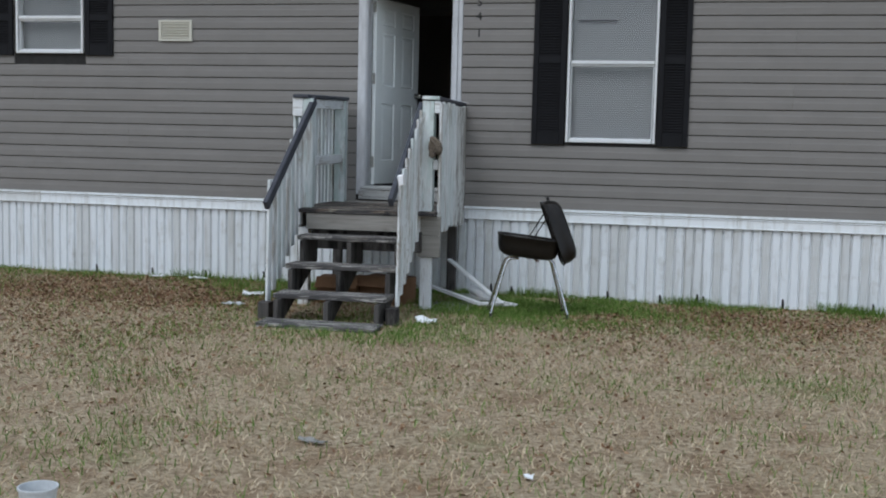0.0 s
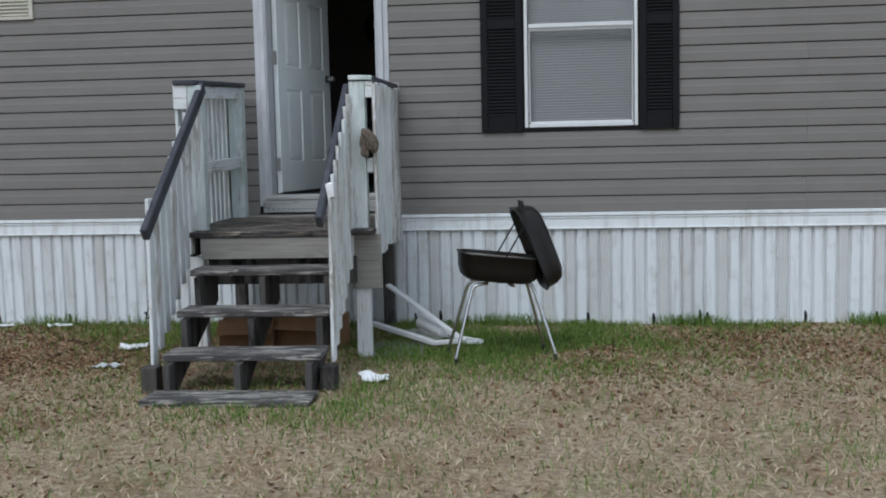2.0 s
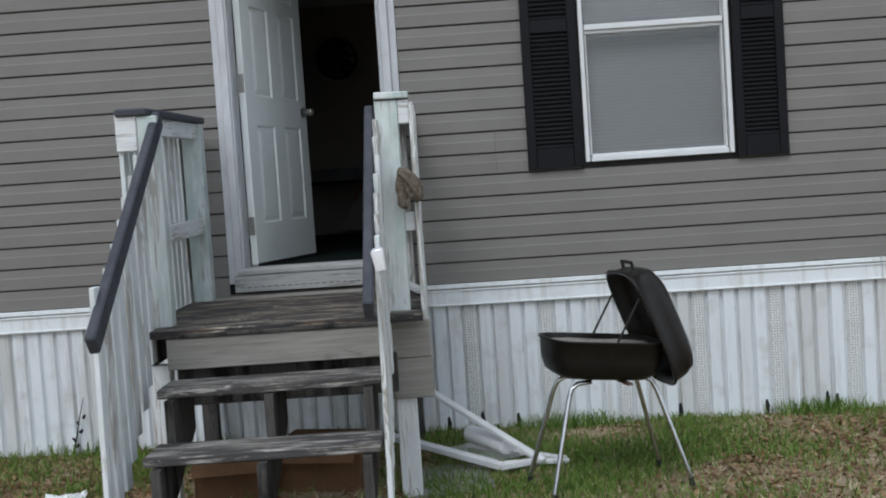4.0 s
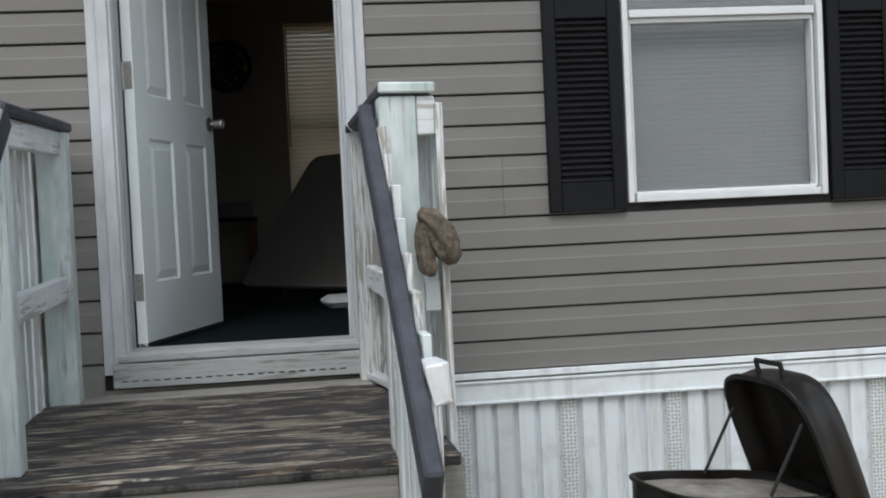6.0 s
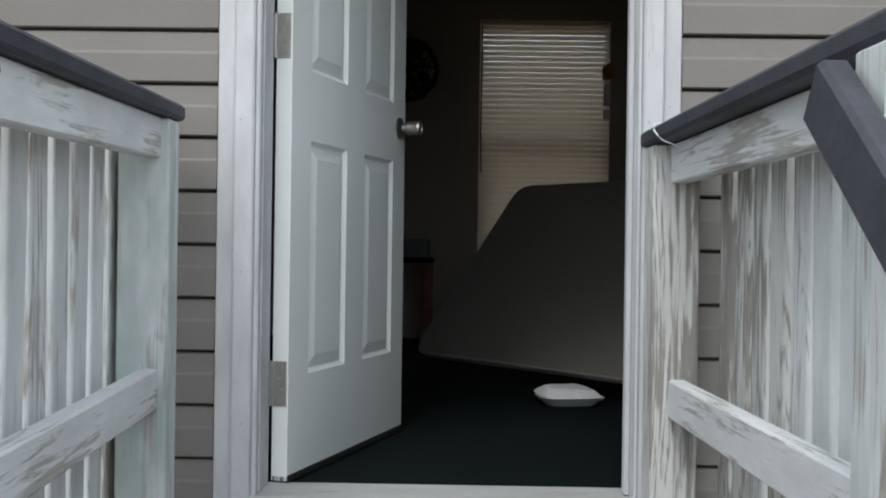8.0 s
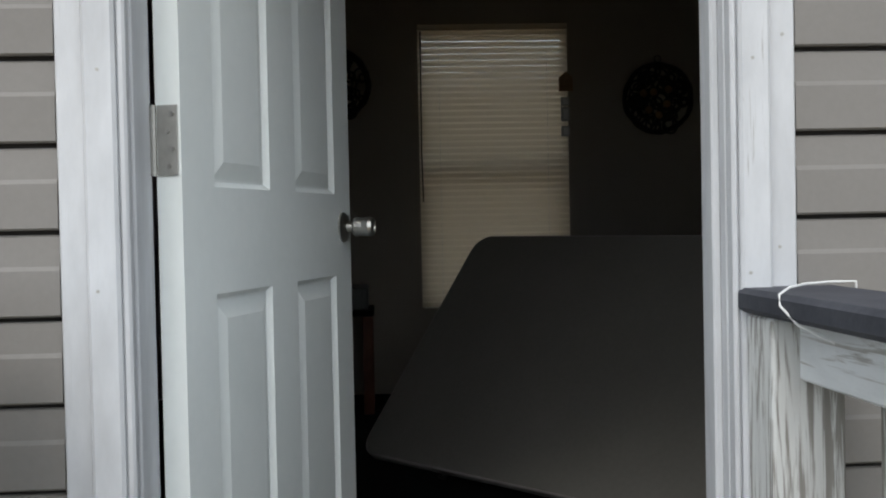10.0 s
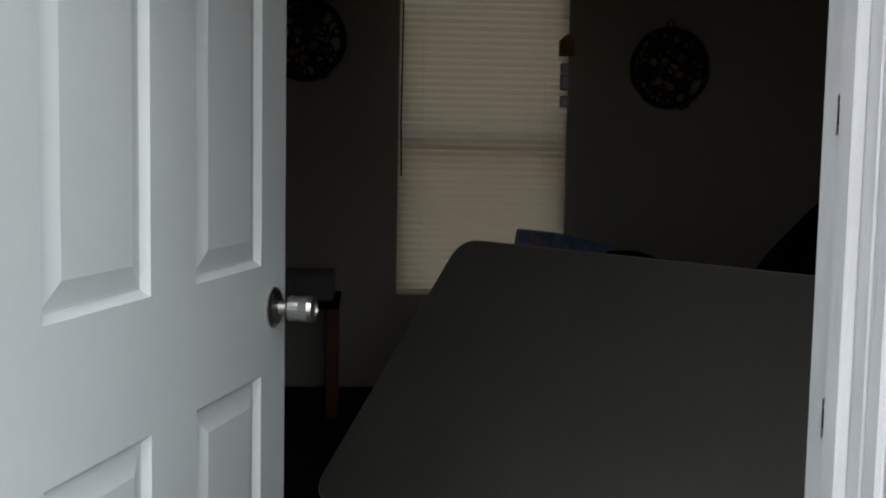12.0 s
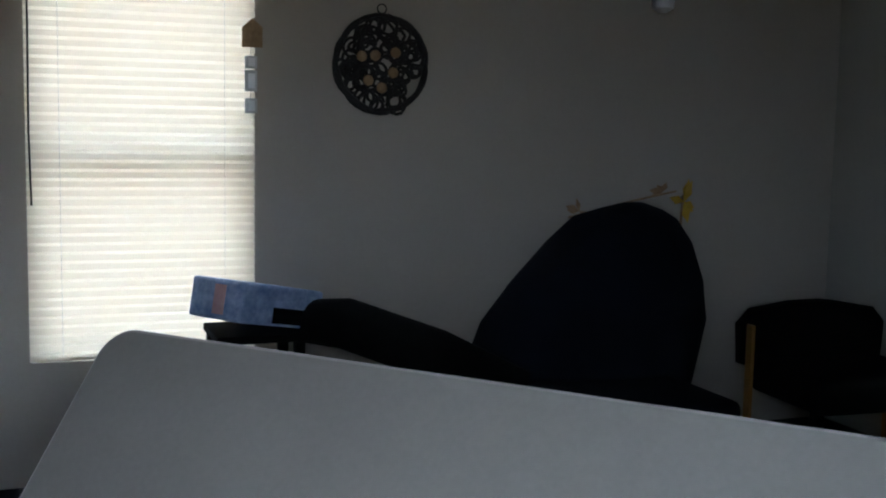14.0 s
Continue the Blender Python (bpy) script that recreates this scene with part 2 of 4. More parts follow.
straw = speckled("dry_flower", (0.20, 0.13, 0.07), (0.40, 0.28, 0.16), 20, 0.9, 0.2)
yellow = speckled("yellow_petal", (0.42, 0.26, 0.02), (0.62, 0.42, 0.05), 16, 0.8, 0.2)
dull_grey = speckled("dull_grey_plastic", (0.10, 0.10, 0.10), (0.15, 0.15, 0.15), 8, 0.5, 0.1)
cord_mat = mat("white_cord", (0.75, 0.75, 0.73), 0.7)
rubber = mat("black_rubber", (0.015, 0.015, 0.015), 0.7)
box_blue = speckled("blue_tissue_box_print", (0.10, 0.17, 0.34), (0.42, 0.50, 0.66), 16, 0.6, 0.02)
box_pink = speckled("pink_print", (0.45, 0.24, 0.22), (0.62, 0.40, 0.36), 16, 0.6, 0.02)

glass = mat("window_glass", (1, 1, 1), 0.02)
gb = glass.node_tree.nodes["Principled BSDF"]
gb.inputs["Transmission Weight"].default_value = 1.0
gb.inputs["IOR"].default_value = 1.45

blind_mat = mat("cream_blind_slat", (0.80, 0.76, 0.68), 0.55)
bt = blind_mat.node_tree
bb = bt.nodes["Principled BSDF"]
tr = bt.nodes.new("ShaderNodeBsdfTranslucent")
tr.inputs[0].default_value = (0.80, 0.745, 0.645, 1)
ms = bt.nodes.new("ShaderNodeMixShader")
ms.inputs[0].default_value = 0.66
bt.links.new(bb.outputs[0], ms.inputs[1])
bt.links.new(tr.outputs[0], ms.inputs[2])
bt.links.new(ms.outputs[0], bt.nodes["Material Output"].inputs[0])

lawn = mat("winter_lawn_soil", rough=0.95, spec=0.1)
lv = coords(lawn, (1, 1, 1), False)
l1 = noise_tex(lawn, lv, 0.9, 8, 0.65)
l2 = noise_tex(lawn, lv, 26, 8, 0.7)
l3 = noise_tex(lawn, lv, 2.6, 6, 0.6)
lc = ramp(lawn, l2, [(0.28, (0.11, 0.078, 0.048)), (0.5, (0.32, 0.25, 0.165)), (0.72, (0.55, 0.465, 0.34))])
lg = ramp(lawn, l1, [(0.55, (0, 0, 0)), (0.68, (0.55,) * 3)])
lc = mix(lawn, lg, lc, ramp(lawn, l2, [(0.3, (0.07, 0.095, 0.028)), (0.7, (0.23, 0.26, 0.11))]))
lr = ramp(lawn, l3, [(0.48, (0, 0, 0)), (0.64, (0.6,) * 3)])
lc = mix(lawn, lr, lc, ramp(lawn, l2, [(0.3, (0.09, 0.05, 0.03)), (0.7, (0.32, 0.21, 0.13))]))
finish(lawn, lc, l2, 0.8, 0.02)


def blade_mat(name, a, b, c):
    m = mat(name, rough=0.8, spec=0.15)
    geo = node(m, "ShaderNodeNewGeometry")
    col = ramp(m, geo.outputs["Random Per Island"], [(0.0, a), (0.5, b), (1.0, c)])
    return finish(m, col)


dry_blades = blade_mat("dry_grass", (0.28, 0.195, 0.115), (0.48, 0.375, 0.24), (0.66, 0.555, 0.40))
green_blades = blade_mat("green_grass", (0.055, 0.115, 0.014), (0.11, 0.19, 0.035), (0.22, 0.30, 0.085))
leaf_mat = blade_mat("fallen_leaf", (0.10, 0.048, 0.025), (0.18, 0.098, 0.054), (0.37, 0.245, 0.145))


# ---- building helpers ----
def box(sx, sy, sz, bev=0.0, seg=1, at=(0, 0, 0)):
    bm = bmesh.new()
    bmesh.ops.create_cube(bm, size=1)
    bmesh.ops.scale(bm, vec=(sx, sy, sz), verts=bm.verts)
    if bev:
        bmesh.ops.bevel(bm, geom=bm.edges[:], offset=bev, segments=seg, profile=0.6, affect="EDGES")
    bmesh.ops.translate(bm, vec=at, verts=bm.verts)
    return bm


def span(x0, x1, y0, y1, z0, z1, bev=0.0, seg=1):
    """A bevelled box between two corners, centred on its own origin, and its place."""
    return box(x1 - x0, y1 - y0, z1 - z0, bev, seg), Matrix.Translation(((x0 + x1) / 2, (y0 + y1) / 2, (z0 + z1) / 2))


def merge(*parts):
    """Several bmeshes in one."""
    out = bmesh.new()
    for bm in parts:
        me = bpy.data.meshes.new("piece")
        bm.to_mesh(me)
        bm.free()
        out.from_mesh(me)
        bpy.data.meshes.remove(me)
    return out


def to_mesh(name, bm, material, smooth=False):
    me = bpy.data.meshes.new(name)
    bmesh.ops.recalc_face_normals(bm, faces=bm.faces)
    bm.to_mesh(me)
    bm.free()
    me.materials.append(material)
    if smooth:
        me.shade_smooth()
    return me


def part(name, bm, material, parent=None, label="", m=None, smooth=False):
    ob = new(name, to_mesh(name, bm, material, smooth))
    ob.parent = parent
    if m is not None:
        ob.matrix_basis = m
    return tagged(ob, label)


def piece(name, me, parent, m):
    ob = new(name, me)
    ob.parent = parent
    ob.matrix_basis = m
    return ob


def thing(name, m, label, category, group="", kind=""):
    ob = new(name)
    ob.matrix_basis = m
    ob.empty_display_size = 0.1
    return tagged(ob, label, category, group, kind)


def spart(name, parent, material, x0, x1, y0, y1, z0, z1, bev=0.003, label=""):
    bm, m = span(x0, x1, y0, y1, z0, z1, bev)
    return part(name, bm, material, parent, label, m)


def along(p, q, up=(0, 0, 1)):
    """A pose at the middle of p and q whose x axis runs from p to q."""
    p, q = Vector(p), Vector(q)
    x = (q - p).normalized()
    y = Vector(up).cross(x).normalized()
    z = x.cross(y)
    m = Matrix((x, y, z)).transposed().to_4x4()
    m.translation = (p + q) / 2
    return m


def tube(points, radius, sides=8):
    bm = bmesh.new()
    rings = []
    pts = [Vector(p) for p in points]
    side = Vector((0.31, 0.77, 0.55))
    for i, p in enumerate(pts):
        d = (pts[min(i + 1, len(pts) - 1)] - pts[max(i - 1, 0)]).normalized()
        u = side.cross(d).normalized()
        w = d.cross(u)
        r = radius[i] if isinstance(radius, (list, tuple)) else radius
        rings.append([bm.verts.new(p + r * (math.cos(a) * u + math.sin(a) * w)) for a in [2 * math.pi * k / sides for k in range(sides)]])
    for a, b in zip(rings, rings[1:]):
        for k in range(sides):
            bm.faces.new((a[k], a[(k + 1) % sides], b[(k + 1) % sides], b[k]))
    bm.faces.new(rings[0][::-1])
    bm.faces.new(rings[-1])
    return bm


def extrude_outline(pts, axis_vec):
    """A flat outline of 3D points, swept along a vector."""
    bm = bmesh.new()
    f = bm.faces.new([bm.verts.new(p) for p in pts])
    r = bmesh.ops.extrude_face_region(bm, geom=[f])
    bmesh.ops.translate(bm, vec=axis_vec, verts=[g for g in r["geom"] if isinstance(g, bmesh.types.BMVert)])
    return bm


def loft(rings, close=True):
    bm = bmesh.new()
    vs = [[bm.verts.new(p) for p in r] for r in rings]
    n = len(vs[0])
    for a, b in zip(vs, vs[1:]):
        for k in range(n):
            bm.faces.new((a[k], a[(k + 1) % n], b[(k + 1) % n], b[k]))
    if close:
        bm.faces.new(vs[0][::-1])
        bm.faces.new(vs[-1])
    return bm


def squircle(rx, ry, z, n=40, p=4.0, cx=0.0, cy=0.0):
    out = []
    for k in range(n):
        a = 2 * math.pi * k / n
        c, s = math.cos(a), math.sin(a)
        out.append((cx + rx * math.copysign(abs(c) ** (2 / p), c), cy + ry * math.copysign(abs(s) ** (2 / p), s), z))
    return out


def lump(bm, amount, scale, seed=0.0):
    for v in bm.verts:
        v.co += Vector(noise.noise_vector(v.co * scale + Vector((seed, seed * 1.7, seed * 0.3)))) * amount
    return bm


# ---- plan of the house ----
FLOOR, CEIL = 1.045, 3.42
X0, X1 = -7.5, 8.5            # ends of the house
BACK, RIGHT, LEFT = 4.84, 4.46, -2.6
LAP, LAP0 = 0.1315, 0.872
HOLES = [(-0.02, 0.934, 1.0, 3.09), (2.14, 3.02, 1.575, 3.20), (-4.20, -3.37, 2.45, 3.20)]


def wall_with_holes(name, holes, x0, x1, z0, z1, y0, y1, material, label):
    xs = sorted({x0, x1, *[h[0] for h in holes], *[h[1] for h in holes]})
    parts = []
    for a, b in zip(xs, xs[1:]):
        cuts = sorted((h[2], h[3]) for h in holes if h[0] < (a + b) / 2 < h[1])
        lo = z0
        for c, d in cuts + [(z1, z1)]:
            if c - lo > 1e-4:
                parts.append(box(b - a, y1 - y0, c - lo, 0, 1, ((a + b) / 2, (y0 + y1) / 2, (lo + c) / 2)))
            lo = d
    ob = part(name, merge(*parts), material)
    return tagged(ob, label, "wall", kind="structure")


wall_front = wall_with_holes("wall_front", HOLES, X0, X1, 0.80, 3.50, 0.0, 0.105, interior_wall, "front wall of the mobile home clad in taupe vinyl siding")
# unseen dark sheet, added so the slots between laps read as shadow lines
slot_dark = speckled("lap_slot_dark", (0.026, 0.025, 0.024), (0.045, 0.043, 0.041), 8, 0.9, 0.1, 0.1)
wall_wrap = wall_with_holes("wall_wrap", HOLES, X0 + 0.01, X1 - 0.01, 0.890, 3.495, -0.004, -0.0005, slot_dark, "unseen dark sheet behind the siding that darkens the lap slots")
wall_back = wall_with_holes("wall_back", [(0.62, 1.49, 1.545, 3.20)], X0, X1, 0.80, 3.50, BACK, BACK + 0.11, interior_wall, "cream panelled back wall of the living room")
for nm, x, mt, lb in (("wall_right", RIGHT, right_wall, "end wall of the living room, low light put into its colour"), ("wall_left", LEFT - 0.1, interior_wall, "cream partition wall of the living room"),
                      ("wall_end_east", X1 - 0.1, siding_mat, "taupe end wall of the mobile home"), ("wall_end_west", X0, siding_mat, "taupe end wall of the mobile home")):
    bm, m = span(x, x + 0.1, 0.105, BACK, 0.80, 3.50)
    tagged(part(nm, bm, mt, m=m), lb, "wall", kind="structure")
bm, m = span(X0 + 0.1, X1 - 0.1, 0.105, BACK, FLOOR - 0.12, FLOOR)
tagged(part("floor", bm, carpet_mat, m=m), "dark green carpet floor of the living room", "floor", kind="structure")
bm, m = span(X0 + 0.1, X1 - 0.1, 0.105, BACK, CEIL, CEIL + 0.06)
tagged(part("ceiling", bm, ceiling_mat, m=m), "plain white board ceiling", "ceiling", kind="structure")
roof = part("roof", extrude_outline([(X0 - 0.2, -0.3, 3.50), (X0 - 0.2, BACK / 2, 4.25), (X0 - 0.2, BACK + 0.4, 3.50)], (X1 - X0 + 0.4, 0, 0)), roof_mat)
tagged(roof, "low grey shingled roof over the mobile home", "roof", kind="structure")


# ---- ground ----
def hump(x, y):
    return -0.045 + 0.018 * noise.noise(Vector((x * 0.5, y * 0.5, 3.1))) + 0.012 * noise.noise(Vector((x * 2.1, y * 2.1, 0.4)))


def ground_sheet():
    ax = [-600, -200, -60, -25, -14] + [-9 + 0.15 * i for i in range(141)] + [15, 30, 80, 250, 600]
    ay = [-600, -200, -80, -40, -22] + [-15 + 0.15 * i for i in range(107)] + [1.6, 6, 20, 80, 250, 600]
    verts = [(x, y, hump(x, y)) for y in ay for x in ax]
    n = len(ax)
    faces = [(j * n + i, j * n + i + 1, (j + 1) * n + i + 1, (j + 1) * n + i) for j in range(len(ay) - 1) for i in range(n - 1)]
    me = bpy.data.meshes.new("ground")
    me.from_pydata(verts, [], faces)
    me.materials.append(lawn)
    me.shade_smooth()
    return tagged(new("ground", me), "patchy winter lawn of tan and green grass", "lawn", kind="structure")


ground = ground_sheet()


def blades(name, count, area, height, lean, width, material, label, keep=None):
    rng = np.random.default_rng(7 + count)
    verts, faces = [], []
    made = 0
    while made < count:
        x, y = rng.uniform(area[0], area[1]), rng.uniform(area[2], area[3])
        if keep and rng.random() > keep(x, y):
            continue
        made += 1
        a, h = rng.uniform(0, 2 * math.pi), height * rng.uniform(0.5, 1.4)
        b, l = rng.uniform(0, 2 * math.pi), lean * rng.uniform(0.3, 1.3)
        w = width * rng.uniform(0.6, 1.4)
        z = hump(x, y) - 0.003
        dx, dy = math.cos(a) * w, math.sin(a) * w
        tx, ty = math.cos(b) * l, math.sin(b) * l
        i = len(verts)
        verts += [(x - dx, y - dy, z), (x + dx, y + dy, z), (x + tx * 0.45 + dx * 0.7, y + ty * 0.45 + dy * 0.7, z + h * 0.7),
                  (x + tx * 0.45 - dx * 0.7, y + ty * 0.45 - dy * 0.7, z + h * 0.7), (x + tx, y + ty, z + h)]
        faces += [(i, i + 1, i + 2, i + 3), (i + 3, i + 2, i + 4)]
    me = bpy.data.meshes.new(name)
    me.from_pydata(verts, [], faces)
    me.materials.append(material)
    return tagged(new(name, me), label, "grass", kind="stuff")


def green_at(x, y):
    near = 1.3 * math.exp(-((x - 1.75) / 1.15) ** 2 - ((y + 0.8) / 0.85) ** 2)
    near += 0.75 * math.exp(-((x + 0.75) / 0.55) ** 2 - ((y + 0.55) / 0.5) ** 2)
    near += 0.30 * math.exp(-(y / 0.35) ** 2)
    near += 0.55 * math.exp(-((x - 0.9) / 0.7) ** 2 - ((y + 2.7) / 0.7) ** 2)
    if -0.3 < x < 1.1 and y > -3.0:
        near *= 0.4
    near *= 1.3 * max(0.0, 0.6 + noise.noise(Vector((x * 1.7, y * 1.7, 4.0))))
    return min(1.0, near + max(0.0, noise.noise(Vector((x * 0.9, y * 0.9, 8.0)))) * 0.13 + 0.022)


blades("dry_grass", 80000, (-5.5, 7.0, -10.2, -0.03), 0.030, 0.055, 0.0028, dry_blades, "short dead tan lawn grass", lambda x, y: (1.0 - 0.6 * green_at(x, y)) * (1.0 - 0.72 * math.exp(-((y + 0.6) / 1.3) ** 2)))
blades("green_grass", 52000, (-5.5, 7.0, -9.5, -0.03), 0.045, 0.04, 0.0028, green_blades, "tufts of short green grass by the skirting", green_at)
def leafy_at(x, y):
    near = math.exp(-((y + 0.8) / 1.25) ** 2) * (1.0 if x < -0.2 else 0.25 if x < 2.4 else 0.75)
    near += 0.42 * math.exp(-((x + 2.2) / 1.9) ** 2 - ((y + 2.4) / 2.6) ** 2)
    return 0.02 + 0.98 * min(1.0, near) * min(1.0, max(0.15, 0.65 + 0.8 * noise.noise(Vector((x * 0.9, y * 0.9, 2.0)))))


blades("fallen_leaves", 40000, (-5.5, 7.0, -9.0, -0.05), 0.016, 0.05, 0.013, leaf_mat, "scattered brown dead leaves on the lawn", leafy_at)

blades("weeds", 1500, (-4.5, 6.5, -0.16, -0.035), 0.085, 0.05, 0.0035, green_blades, "ragged green weeds along the skirting", lambda x, y: max(0.0, noise.noise(Vector((x * 1.3, 0, 6.0)))) * 1.6)
stalk = thing("dead_weed", Matrix.Translation((-1.16, -0.07, -0.05)), "dark dead weed stalk leaning on the skirting", "weed")
part("stalk", tube([(0, 0, 0), (0.03, 0.008, 0.12), (0.05, 0.014, 0.22), (0.085, 0.02, 0.36)], [0.006, 0.005, 0.004, 0.002], 6), iron, stalk)
for z, dx in ((0.06, 0.03), (0.10, -0.03), (0.15, 0.035), (0.20, -0.025), (0.24, 0.03)):
    part("dead_leaf", extrude_outline([(0.3 * z, 0, z), (0.3 * z + dx * 0.6, 0.002, z + 0.022), (0.3 * z + dx, 0, z + 0.012), (0.3 * z + dx * 0.5, 0.002, z - 0.012)], (0, 0.002, 0)), iron, stalk)

# ---- cladding of the front wall ----
OPEN = [(-0.112, 1.022, 0.0, 3.19), (2.10, 3.06, 1.53, 3.24), (-4.24, -3.33, 2.41, 3.24)]


def lap_mesh(length):
    prof = [(0.003, 0.0005), (-0.0175, 0.0), (-0.0210, 0.003), (-0.0194, 0.070), (-0.0168, 0.077), (-0.0130, 0.1218), (-0.0095, 0.1243), (0.003, 0.1252)]
    h = length / 2
    bm = loft([[(-h, y, z) for y, z in prof], [(h, y, z) for y, z in prof]])
    return to_mesh("siding_board", bm, siding_mat)


lap_cache = {}
rng = random.Random(5)
for k in range(20):
    z0 = LAP0 + LAP * k
    gaps = [(a, b) for a, b, c, d in OPEN if min(d, z0 + LAP) - max(c, z0) > 0.3 * LAP]
    cuts = [X0, X1] + [v for g in gaps for v in g]
    joints = [-5.2 + 1.2 * (k // 2 % 3), 4.35 + 0.9 * (k // 2 % 2)] + ([1.582] if k in (5, 6) else [])
    edges = sorted(cuts + [j for j in joints if all(not a < j < b for a, b in gaps)])
    for a, b in zip(edges, edges[1:]):
        mid = (a + b) / 2
        if any(g[0] < mid < g[1] for g in gaps) or b - a < 0.02:
            continue
        key = round(b - a - 0.0015, 4)
        if key not in lap_cache:
            lap_cache[key] = lap_mesh(key)
        piece("siding_board", lap_cache[key], wall_front, Matrix.Translation((mid, 0, z0)) @ pose(0, 0, 0, rng.uniform(-0.25, 0.25), 0, 0))

# skirting: backing, ribbed strips, cover band
bm, m = span(X0, X1, 0.004, 0.06, -0.2, 0.80)
skirting = tagged(part("wall_skirting", bm, skirt_mat, m=m), "white ribbed vinyl skirting below the siding, streaked with dirt", "skirting", kind="structure")
sk_inv = m.inverted()
RIB = 0.0938


def strip_mesh(material):
    prof = [(-0.0462, 0.004), (-0.0462, -0.008), (-0.041, -0.010), (-0.038, -0.026), (-0.034, -0.030), (0.028, -0.030), (0.034, -0.022), (0.040, -0.010), (0.0455, -0.009), (0.0455, 0.004)]
    return to_mesh("skirting_panel", loft([[(x, y, -0.16) for x, y in prof], [(x, y, 0.745) for x, y in prof]]), material)


solid, pierced = strip_mesh(skirt_mat), strip_mesh(mesh_mat)
first = 1.826
for i in range(-98, 70):
    x = first + RIB * i
    if X0 < x < X1:
        piece("skirting_panel", pierced if i % 5 == 0 and x > 0.5 else solid, skirting, sk_inv @ Matrix.Translation((x, 0, 0)) @ pose(0, 0, 0, rng.uniform(-0.2, 0.2), 0, 0))
for a, b in ((X0, -3.9), (-3.9, -0.3), (-0.3, 3.88), (3.88, X1)):
    bm = merge(box(b - a - 0.004, 0.020, 0.096, 0.003, 1, (0, 0, -0.014)), box(b - a - 0.004, 0.012, 0.010, 0.002, 1, (0, -0.013, 0.030)), box(b - a - 0.004, 0.022, 0.026, 0.003, 1, (0, 0.006, 0.056)), box(b - a - 0.004, 0.008, 0.012, 0.002, 1, (0, -0.012, -0.058)))
    part("cover_band", bm, band_mat, skirting, "", sk_inv @ Matrix.Translation(((a + b) / 2, -0.0395, 0.800)))
for x, h in ((1.19, 0.05), (1.40, 0.07), (1.62, 0.05), (2.62, 0.05), (3.15, 0.04), (3.52, 0.07), (3.58, 0.05), (-0.62, 0.05), (-0.78, 0.06), (-0.98, 0.06), (-1.85, 0.05), (-2.5, 0.05), (4.35, 0.06), (4.9, 0.05), (-3.2, 0.05), (5.2, 0.06)):
    pts = [(x - 0.012, -0.0315, -0.06), (x + 0.010, -0.0315, -0.06), (x + 0.016, -0.0315, -0.02 + h * 0.5), (x + 0.004, -0.0315, h), (x - 0.010, -0.0315, h * 0.8)]
    part("torn_gap", extrude_outline(pts, (0, 0.004, 0)), dark_gap, skirting, "black torn gap at the foot of the skirting", sk_inv)


# ---- windows and shutters ----
def window(name, x0, x1, z0, z1, sash_z, y, label, outside=-1):
    """A single-hung window with its frame, sashes, panes and blind behind."""
    w = thing(name, Matrix.Translation(((x0 + x1) / 2, y, z0)), label, "window", kind="structure")
    hw, h, s = (x1 - x0) / 2, z1 - z0, sash_z - z0
    o = outside

    def bar(nm, a, b, c, d, y0, y1, mt=frame_white):
        lo, hi = sorted((y0 * o, y1 * o))
        spart(nm, w, mt, a, b, lo, hi, c, d, 0.003)
    bar("frame_jamb", -hw - 0.012, -hw + 0.014, -0.012, h, -0.09, 0.030)
    bar("frame_jamb", hw - 0.014, hw + 0.012, -0.012, h, -0.09, 0.030)
    bar("frame_head", -hw + 0.022, hw - 0.022, h - 0.03, h, -0.09, 0.030)
    bar("window_sill", -hw + 0.022, hw - 0.022, -0.012, 0.020, -0.09, 0.034)
    bar("upper_sash_rail", -hw + 0.022, hw - 0.022, s - 0.012, s + 0.022, -0.03, 0.022)
    bar("lower_sash_rail", -hw + 0.022, hw - 0.022, s - 0.035, s - 0.013, -0.06, 0.004)
    bar("lower_sash_stile", -hw + 0.022, -hw + 0.032, 0.026, s - 0.035, -0.06, 0.004)
    bar("lower_sash_stile", hw - 0.032, hw - 0.022, 0.026, s - 0.035, -0.06, 0.004)
    bar("lower_sash_foot", -hw + 0.032, hw - 0.032, 0.020, 0.034, -0.06, 0.004)
    for nm, a, b, yy in (("lower_pane", 0.034, s - 0.035, -0.03), ("upper_pane", s + 0.022, h - 0.03, -0.008)):
        bm, m = span(-hw + 0.022, hw - 0.022, o * yy - 0.002, o * yy + 0.002, a, b)
        pane = part(nm, bm, glass, w, "", m)
        pane.visible_shadow = False
    return w


